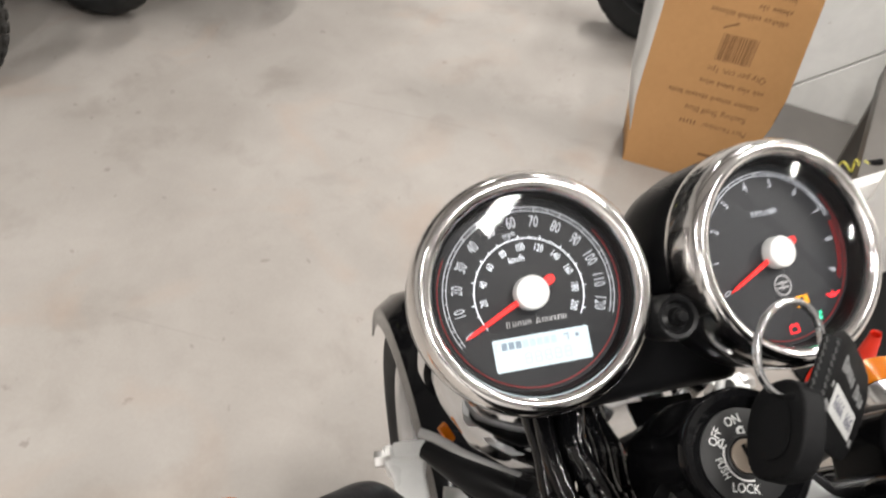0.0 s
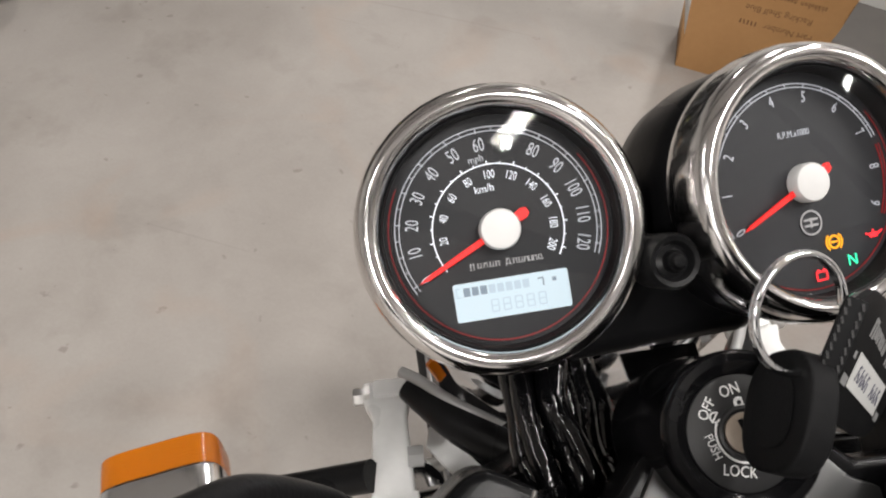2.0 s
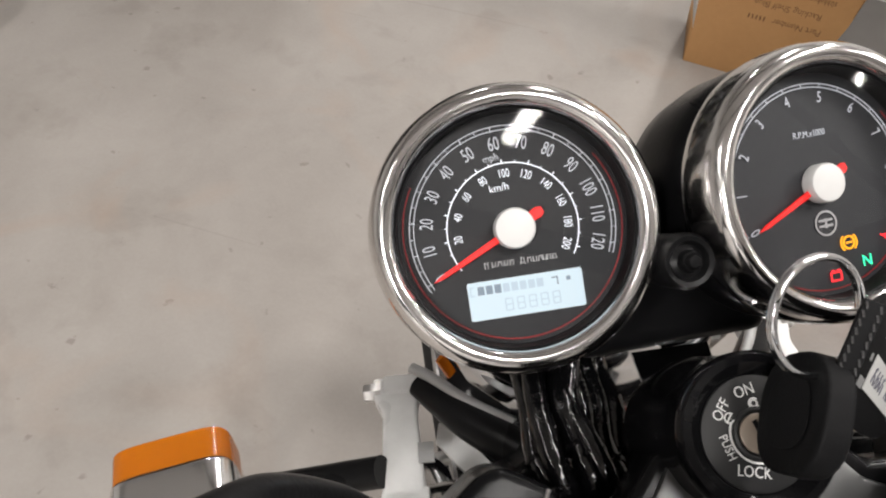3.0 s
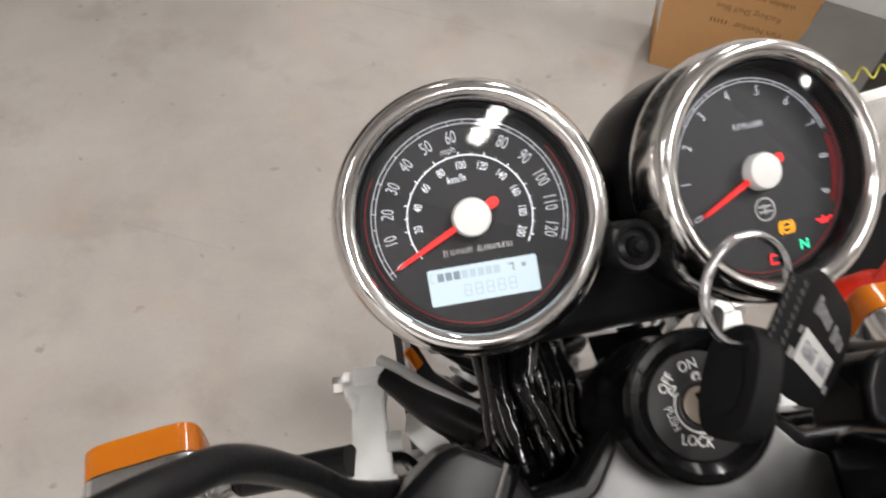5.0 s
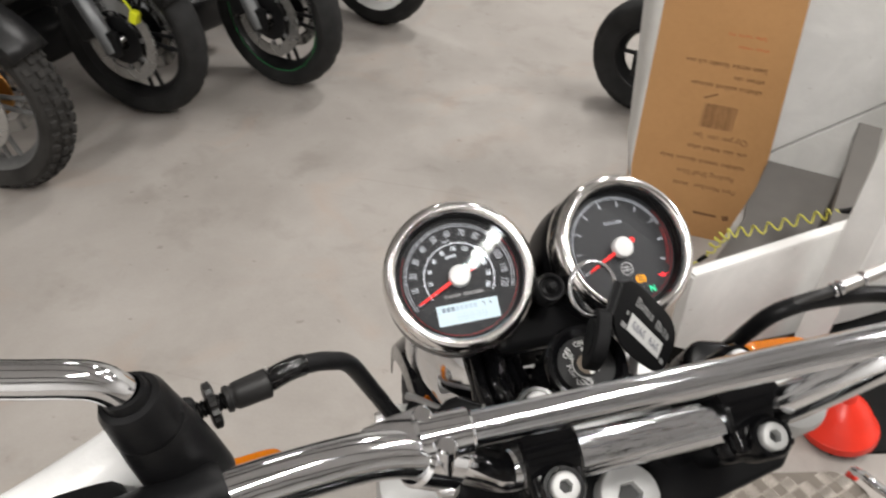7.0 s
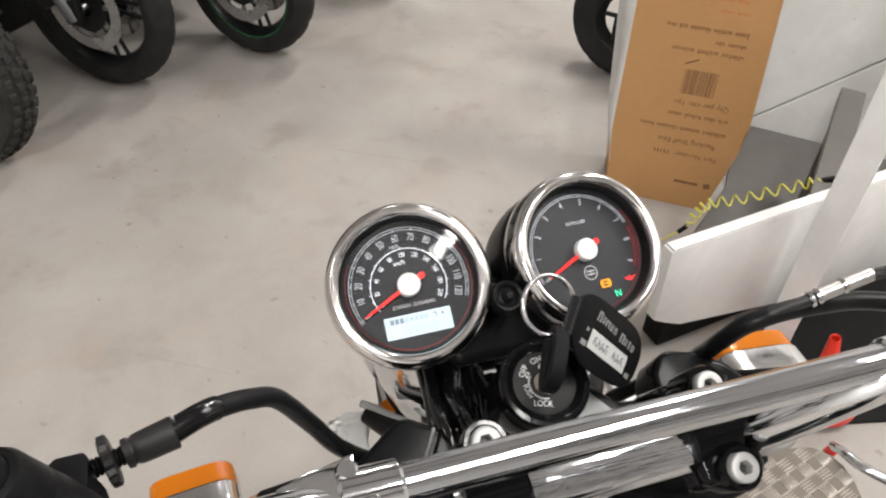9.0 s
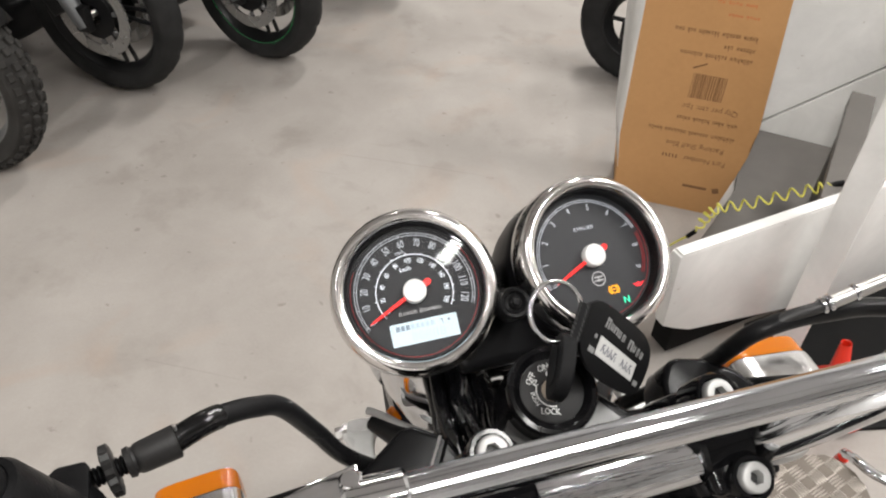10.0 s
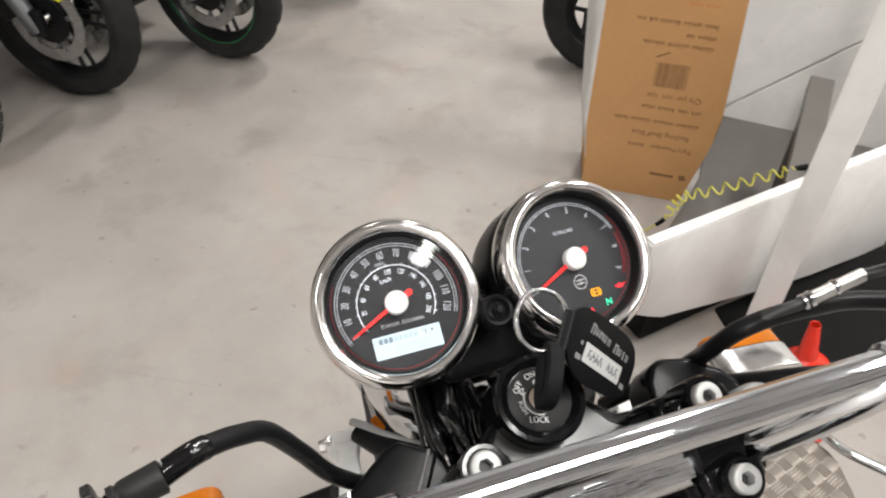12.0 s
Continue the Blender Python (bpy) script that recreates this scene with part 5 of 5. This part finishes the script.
# ---- white stand with post, grey beam and black block under the board ----
def white_stand():
    m = basis((0.78, 0.625, 0), (-0.625, 0.78, 0), (0.325, 0.899, 0))
    top = empty("white_stand", m)
    tagged(top, "white painted lift stand with upright post and grey beam", "lift stand")
    o = [(0.07, 0.165), (0.12, 0.138), (0.517, 0.056), (0.678, 0.03), (0.9, 0.012), (1.3, 0.011), (1.3, 0.4), (0.02, 0.4), (0.03, 0.19)]
    part("side_board", slab(o, 0.03, 0.003, 2), WHITE, top, "white painted side board", pose(0, 0.03, 0, 90, 0, 0), 30)
    part("top_strip", block((1.27, 0.026, 0.005), 0.0015, 2, (0.66, 0.014, 0.4032)), WHITE, top)
    part("post", block((0.064, 0.05, 1.7), 0.004, 2), WHITE, top, "white square upright post", m.inverted() @ pose(0.686, 1.107, 0.85, 0, 0, -25))
    deck = slab([(0.5, 1.3), (0.64, 1.38), (0.9, 1.5), (1.6, 1.85), (1.6, 1.96), (0.96, 2.1), (0.66, 2.165), (0.6, 1.76), (0.53, 1.582), (0.45, 1.39)], 0.012, 0.002, 1)
    part("deck", deck, GREYPAINT, top, "grey painted steel deck", m.inverted() @ pose(0, 0, 0))
    # black block that fills the gap behind the board's lower edge
    part("under_board_block", block((1.14, 0.06, 0.115), 0.004, 2, (0.69, 0.075, 0.071)), MATBLACK, top)
    part("beam", block((0.064, 0.57, 0.05), 0.004, 2), GREYPAINT, top, "grey painted beam", m.inverted() @ pose(0.763, 1.475, 0.375, 0, 0, -16.1))
    part("beam_leg", block((0.05, 0.05, 0.348), 0.004, 2), GREYPAINT, top, "", m.inverted() @ pose(0.822, 1.68, 0.175, 0, 0, -16.1))


def rubber_mat():
    o = [(0.592, 1.165), (0.655, 0.99), (0.74, 0.86), (1.5, 1.1), (1.5, 1.86), (1.2, 1.62)]
    ob = link("floor_mat", slab(o, 0.01, 0.003, 2), MATBLACK)
    tagged(ob, "black rubber mat lying along the white stand", "mat")


rubber_mat()


white_stand()


# ---- coiled yellow air hose ----
def coil_hose():
    path = spline([(0.69, 1.268, 0.4), (0.655, 1.27, 0.38), (0.588, 1.27, 0.345), (0.52, 1.27, 0.306), (0.46, 1.27, 0.282), (0.439, 1.27, 0.25), (0.424, 1.27, 0.2)], 60)
    turns, pts = 13, []
    n = len(path)
    for i, p in enumerate(path):
        t = i / (n - 1)
        d = (path[min(i + 1, n - 1)] - path[max(i - 1, 0)]).normalized()
        u = d.cross(Vector((0, 1, 0))).normalized()
        v = d.cross(u)
        r = 0.012 * min(1, t * 12, (1 - t) * 12)
        w = 2 * math.pi * turns * t
        pts.append(p + r * (math.cos(w) * u + math.sin(w) * v))
    top = empty("air_hose", Matrix.Translation(Vector((0.6, 1.28, 0))))
    inv = Matrix.Translation(Vector((-0.6, -1.28, 0)))
    tagged(top, "yellow coiled plastic air hose with black end fittings", "hose")
    part("coil", moved(sweep(pts, 0.0024, 8), inv), YELLOW, top)
    part("fitting", moved(straight((0.688, 1.268, 0.399), (0.712, 1.272, 0.407), 0.0075, 12), inv), PLASTIC, top)
    part("fitting", moved(straight((0.424, 1.27, 0.2), (0.408, 1.27, 0.178), 0.006, 12), inv), PLASTIC, top)
    part("tail", moved(rod([(0.408, 1.27, 0.178), (0.385, 1.27, 0.155), (0.35, 1.28, 0.1), (0.32, 1.3, 0.03), (0.28, 1.33, 0.004)], 0.0024, 8, 8), inv), YELLOW, top)


coil_hose()


# ---- red funnel standing upside down ----
def funnel():
    bm = lathe([(0.079, 0.0), (0.085, 0.0), (0.0862, 0.003), (0.0848, 0.02), (0.081, 0.0235), (0.055, 0.075), (0.034, 0.096), (0.0225, 0.106), (0.012, 0.205), (0.0112, 0.208), (0.0095, 0.206), (0.0195, 0.104), (0.03, 0.094), (0.051, 0.074), (0.077, 0.0225), (0.079, 0.0)], 72)
    ob = link("funnel", bm, RED)
    ob.matrix_world = pose(0.764, 0.937, 0.0155, 0, -9, 0)
    tagged(ob, "glossy red plastic funnel standing upside down on the floor", "funnel")


funnel()


# ---- chequer plate platform ----
def platform():
    m = pose(0.35, 0.5, 0)
    top = empty("step_platform", m)
    tagged(top, "low platform with worn aluminium chequer plate top and chrome hoop", "platform")
    o = [(0.0, -0.055), (0.046, 0.0), (0.15, 0.034), (0.257, 0.066), (0.285, 0.057), (0.304, 0.04), (0.318, 0.01), (0.333, -0.06), (0.345, -0.2), (0.345, -0.55), (0.0, -0.55)]
    part("top_plate", slab(o[::-1], 0.006, 0.001, 1), TREAD, top, "aluminium chequer plate", pose(0, 0, 0.294), 30)
    part("skirt", slab([(x * 0.96 + 0.01, y * 0.96 - 0.01) for x, y in o[::-1]], 0.285, 0.004, 2), DARKSTEEL, top, "", pose(0, 0, 0.0085), 30)
    me = bpy.data.meshes.new("tread_bar")
    b = lathe([(0.0, 0.0016), (0.0011, 0.0014), (0.0021, 0.0)], 10)
    bmesh.ops.scale(b, vec=(6.8, 1.15, 1.3), verts=b.verts)
    b.to_mesh(me), b.free()
    me.materials.append(TREADBAR)
    me.shade_smooth()
    step = 0.032
    count = 0

    def on_plate(x, y):
        return all((bx - ax) * (y - ay) - (by - ay) * (x - ax) < -0.011 * math.hypot(bx - ax, by - ay) for (ax, ay), (bx, by) in zip(o[:9], o[1:10]))

    for iy in range(14):
        for ix in range(15):
            x, y = 0.014 + ix * step, 0.047 - iy * step
            if not on_plate(x, y):
                continue
            turn = 45 if (ix + iy) % 2 else -45
            for k in range(5):
                if count >= 300:
                    break
                off = (k - 2) * 0.0052
                q = pose(x, y, 0.3, 0, 0, turn) @ pose(0, off, 0)
                ob = new("tread_bar", me)
                ob.parent, ob.matrix_local = top, q
                count += 1
    hoop = [(0.31, 0.12, 0.012), (0.303, 0.098, 0.25), (0.301, 0.08, 0.292), (0.306, 0.052, 0.314), (0.32, 0.032, 0.32), (0.352, 0.015, 0.321), (0.45, -0.025, 0.315), (0.56, -0.07, 0.3), (0.63, -0.09, 0.2), (0.64, -0.09, 0.012)]
    part("hoop", rod(hoop, 0.0085, 8, 18), CHROME, top, "chrome tubular hoop")
    part("hoop_sleeve", straight((0.3045, 0.104, 0.23), (0.3015, 0.088, 0.276), 0.0102, 16), RED, top, "red plastic sleeve")


platform()


# ---- parked motorcycles ----
def tyre_mesh(R, w, grooves, deep=0.0):
    """A tyre with shallow cross grooves in the shoulders."""
    seg = 96
    prof = [(R - 0.075 - deep, -w * 0.62), (R - 0.068, -w * 0.8), (R - 0.045, -w * 0.98), (R - 0.028, -w), (R - 0.014, -w * 0.82), (R - 0.005, -w * 0.5), (R, -w * 0.16),
            (R, w * 0.16), (R - 0.005, w * 0.5), (R - 0.014, w * 0.82), (R - 0.028, w), (R - 0.045, w * 0.98), (R - 0.068, w * 0.8), (R - 0.075 - deep, w * 0.62)]
    bm = bmesh.new()
    rings = []
    for j, (r, z) in enumerate(prof):
        ring = []
        for i in range(seg):
            shift = 1 if j > 6 else 0
            cut = 0.005 if grooves and 4 <= j <= 9 and (i + shift * 3 + abs(j - 6)) % grooves == 0 else 0
            a = 2 * math.pi * i / seg
            ring.append(bm.verts.new(((r - cut) * math.cos(a), (r - cut) * math.sin(a), z)))
        rings.append(ring)
    for a, b in zip(rings, rings[1:]):
        for i in range(seg):
            bm.faces.new((a[i], a[(i + 1) % seg], b[(i + 1) % seg], b[i]))
    bmesh.ops.recalc_face_normals(bm, faces=bm.faces)
    return bm


def road_wheel(parent, m, R, w, tyre, rim, spokes, twin, disc=True, hubmat=None, tape=None, grooves=6, deep=0.0):
    wheel = part("front_wheel", tyre_mesh(R, w, grooves, deep), tyre, parent, "", m)
    if grooves == 4:
        lugs = []
        for i in range(44):
            for row, zz in ((0, -0.72), (1, -0.26), (0, 0.26), (1, 0.72)):
                a = (i + row * 0.5) * 360 / 44
                rr = R - 0.001 - (0.012 if abs(zz) > 0.5 else 0.0)
                lugs.append(moved(block((0.016, 0.026, w * 0.36), 0.003, 1), pose(0, 0, 0, 0, 0, a) @ pose(rr, 0, w * zz, 0, zz * -42, 0)))
        part("tread", merge(*lugs), tyre, wheel, "square tread blocks", smooth=0)
    q = R - 0.07 - deep
    part("rim", lathe([(q - 0.004, -w * 0.7), (q + 0.004, -w * 0.66), (q, -w * 0.55), (q - 0.012, -w * 0.45), (q - 0.022, 0), (q - 0.012, w * 0.45), (q, w * 0.55), (q + 0.004, w * 0.66), (q - 0.004, w * 0.7), (q - 0.012, w * 0.6), (q - 0.03, 0), (q - 0.012, -w * 0.6), (q - 0.004, -w * 0.7)], 80), rim, wheel)
    for s in ((-1, 1) if tape else ()):
        part("rim_tape", moved(lathe([(q - 0.002, 0), (q + 0.004, 0), (q + 0.004, 0.0012), (q - 0.002, 0.0012), (q - 0.002, 0)], 80), pose(0, 0, s * w * 0.71)), tape, wheel, "thin coloured rim tape")
    for i in range(spokes):
        for k in ((-1, 1) if twin else (0,)):
            a = i * 360 / spokes + k * 7
            p, e = Vector(around(0.03, i * 360 / spokes + k * 25, 0)), Vector(around(q - 0.014, a, 0))
            part("spoke", sweep([p, p.lerp(e, 0.5), e], [0.012, 0.0085, 0.009] if not twin else [0.011, 0.0075, 0.008], 10), rim, wheel)
    part("hub", lathe([(0, -0.045), (0.02, -0.045), (0.035, -0.035), (0.045, -0.02), (0.045, 0.02), (0.035, 0.035), (0.02, 0.045), (0, 0.045)], 40), hubmat or rim, wheel)
    for s in ((-1, 1) if disc else ()):
        bm = lathe([(0.108, 0), (0.108, 0.0045), (0.15, 0.0045), (0.15, 0), (0.108, 0)], 72)
        d = part("brake_disc", moved(bm, pose(0, 0, s * 0.058)), DISC, wheel, "steel brake disc")
        part("disc_carrier", moved(lathe([(0.035, 0), (0.035, 0.006), (0.085, 0.006), (0.085, 0), (0.035, 0)], 40), pose(0, 0, s * 0.056)), hubmat or RIMBLACK, wheel)
        for i in range(8):
            part("disc_button", moved(lathe([(0, 0.008), (0.008, 0.007), (0.009, 0), (0, -0.001)], 14), pose(*around(0.097, i * 45 + 10, s * 0.058)) @ pose(0, 0, 0, 0 if s > 0 else 180)), RIMGREY, wheel)
            part("carrier_arm", bar(0.03, 0.012, 0.005, around(0.095, i * 45 + 10, s * 0.057), i * 45 + 10), RIMBLACK, wheel, smooth=0)
    return wheel


def parked_bike(name, x, y, heading, lean, R, w, label, tyre=TYRE, rim=RIMBLACK, spokes=5, twin=True, hubmat=None, tape=None, tag=False, fork=FORKGREY, disc=True, grooves=6, body=True, deep=0.0, guard=True):
    """A motorcycle seen by its front wheel; its x axis is its heading, the wheel stands over the origin."""
    top = empty(name, pose(x, y, 0, 0, 0, heading) @ pose(0, 0, 0, lean, 0, 0))
    tagged(top, label, "motorcycle", "parked motorcycles")
    road_wheel(top, pose(0, 0, R - 0.002, 90, 0, 0), R, w, tyre, rim, spokes, twin, disc, hubmat, tape, grooves, deep)
    part("axle", straight((0, -0.11, R), (0, 0.11, R), 0.011, 16), STEEL, top)
    for s in (-1, 1):
        a, b = Vector((0.0, s * 0.1, R - 0.03)), Vector((-0.33, s * 0.1, R + 0.6))
        part("fork_leg", sweep([a, a.lerp(b, 0.05), a.lerp(b, 0.3), a.lerp(b, 0.31), b], [0.026, 0.03, 0.03, 0.025, 0.025], 20), fork, top)
        part("fork_foot", block((0.06, 0.035, 0.09), 0.01, 2, (-0.005, s * 0.1, R + 0.0)), RIMBLACK, top)
        if disc:
            part("caliper", block((0.07, 0.045, 0.14), 0.012, 3), RIMBLACK, top, "", pose(-0.13, s * 0.085, R + 0.06, 0, -28, 0))
    g = []
    bm = bmesh.new()
    for i in range(21):
        t = radians(35 + i * 5.5)
        g.append([bm.verts.new(((R + dr) * math.cos(t), q, R + (R + dr) * math.sin(t))) for q, dr in ((-0.075, -0.03), (-0.07, 0.01), (-0.035, 0.026), (0, 0.03), (0.035, 0.026), (0.07, 0.01), (0.075, -0.03))])
    for a, b in zip(g, g[1:]):
        for i in range(6):
            bm.faces.new((a[i], a[i + 1], b[i + 1], b[i]))
    if guard:
        part("mudguard", bm, RIMBLACK, top).modifiers.new("thick", "SOLIDIFY").thickness = 0.004
    if tag:
        part("disc_lock", block((0.03, 0.03, 0.045), 0.008, 3), NEON, top, "fluorescent yellow disc lock", pose(0.098, -0.072, R + 0.105, 0, 20, 0))
        part("lock_cord", rod([(0.1, -0.075, R + 0.12), (0.08, -0.09, R + 0.17), (0.05, -0.1, R + 0.19), (0.03, -0.11, R + 0.24)], 0.004, 6, 8), NEON, top)
    if body:
        part("engine", block((0.42, 0.34, 0.42), 0.06, 4, (-0.72, 0, 0.42)), DARKSTEEL, top)
        part("belly_pan", block((0.74, 0.28, 0.16), 0.05, 4, (-0.74, 0, 0.2)), RIMBLACK, top)
        part("radiator", block((0.07, 0.34, 0.36), 0.012, 2, (-0.44, 0, 0.56)), DARKSTEEL, top, "dark finned radiator")
        # unseen bulk above the wheel, added to block ceiling light from the floor
        part("fairing_shade", moved(lathe([(0, -0.5), (0.12, -0.44), (0.24, -0.2), (0.26, 0.05), (0.18, 0.26), (0, 0.36)], 40), pose(-0.42, 0, 0.98, 0, 72, 0)), RIMBLACK, top, "unseen black front bodywork added to shade the floor")
        part("frame", rod([(-0.34, 0, R + 0.58), (-0.6, 0, 0.78), (-0.95, 0, 0.7), (-1.2, 0, 0.75)], 0.035, 6, 14), RIMBLACK, top)
        part("tank", lathe([(0, -0.26), (0.1, -0.24), (0.15, -0.12), (0.16, 0.05), (0.12, 0.2), (0, 0.24)], 32), RIMBLACK, top, "", pose(-0.68, 0, 0.86, 0, 90, 0))
        part("seat", block((0.5, 0.22, 0.09), 0.035, 3, (-1.1, 0, 0.82)), RUBBER, top)
        part("rear_wheel", tyre_mesh(R + 0.01, w * 1.45, grooves), tyre, top, "", pose(-1.4, 0, R + 0.008, 90, 0, 0))
        part("exhaust", rod([(-0.5, -0.15, 0.25), (-0.8, -0.17, 0.2), (-1.1, -0.18, 0.28), (-1.4, -0.2, 0.4)], 0.045, 6, 16), DARKSTEEL, top)
    return top


parked_bike("parked_motorcycle", -1.59, 1.862, -8, 0, 0.30, 0.056, "parked black sports motorcycle with yellow disc lock", spokes=5, tag=True)
parked_bike("parked_motorcycle", -1.195, 2.236, -17, 0, 0.29, 0.06, "parked black motorcycle with green rim tape", tape=GREEN, spokes=5)
parked_bike("parked_motorcycle", -1.765, 1.29, 0, 0, 0.305, 0.06, "parked dusty motorcycle with bronze hub and block tyre", tyre=TYREGREY, rim=RIMGREY, hubmat=BRONZE, spokes=5, grooves=4)
parked_bike("parked_motorcycle", -1.03, 2.95, -20, 0, 0.30, 0.055, "parked motorcycle with bright silver front rim", rim=BRACKET, spokes=6, twin=False)
parked_bike("parked_scooter", 0.232, 2.43, 160, 0, 0.225, 0.055, "parked black scooter with black five-spoke wheel", rim=RIMBLACK, spokes=5, twin=False, disc=False, fork=RIMBLACK, body=False, deep=0.028, guard=False)
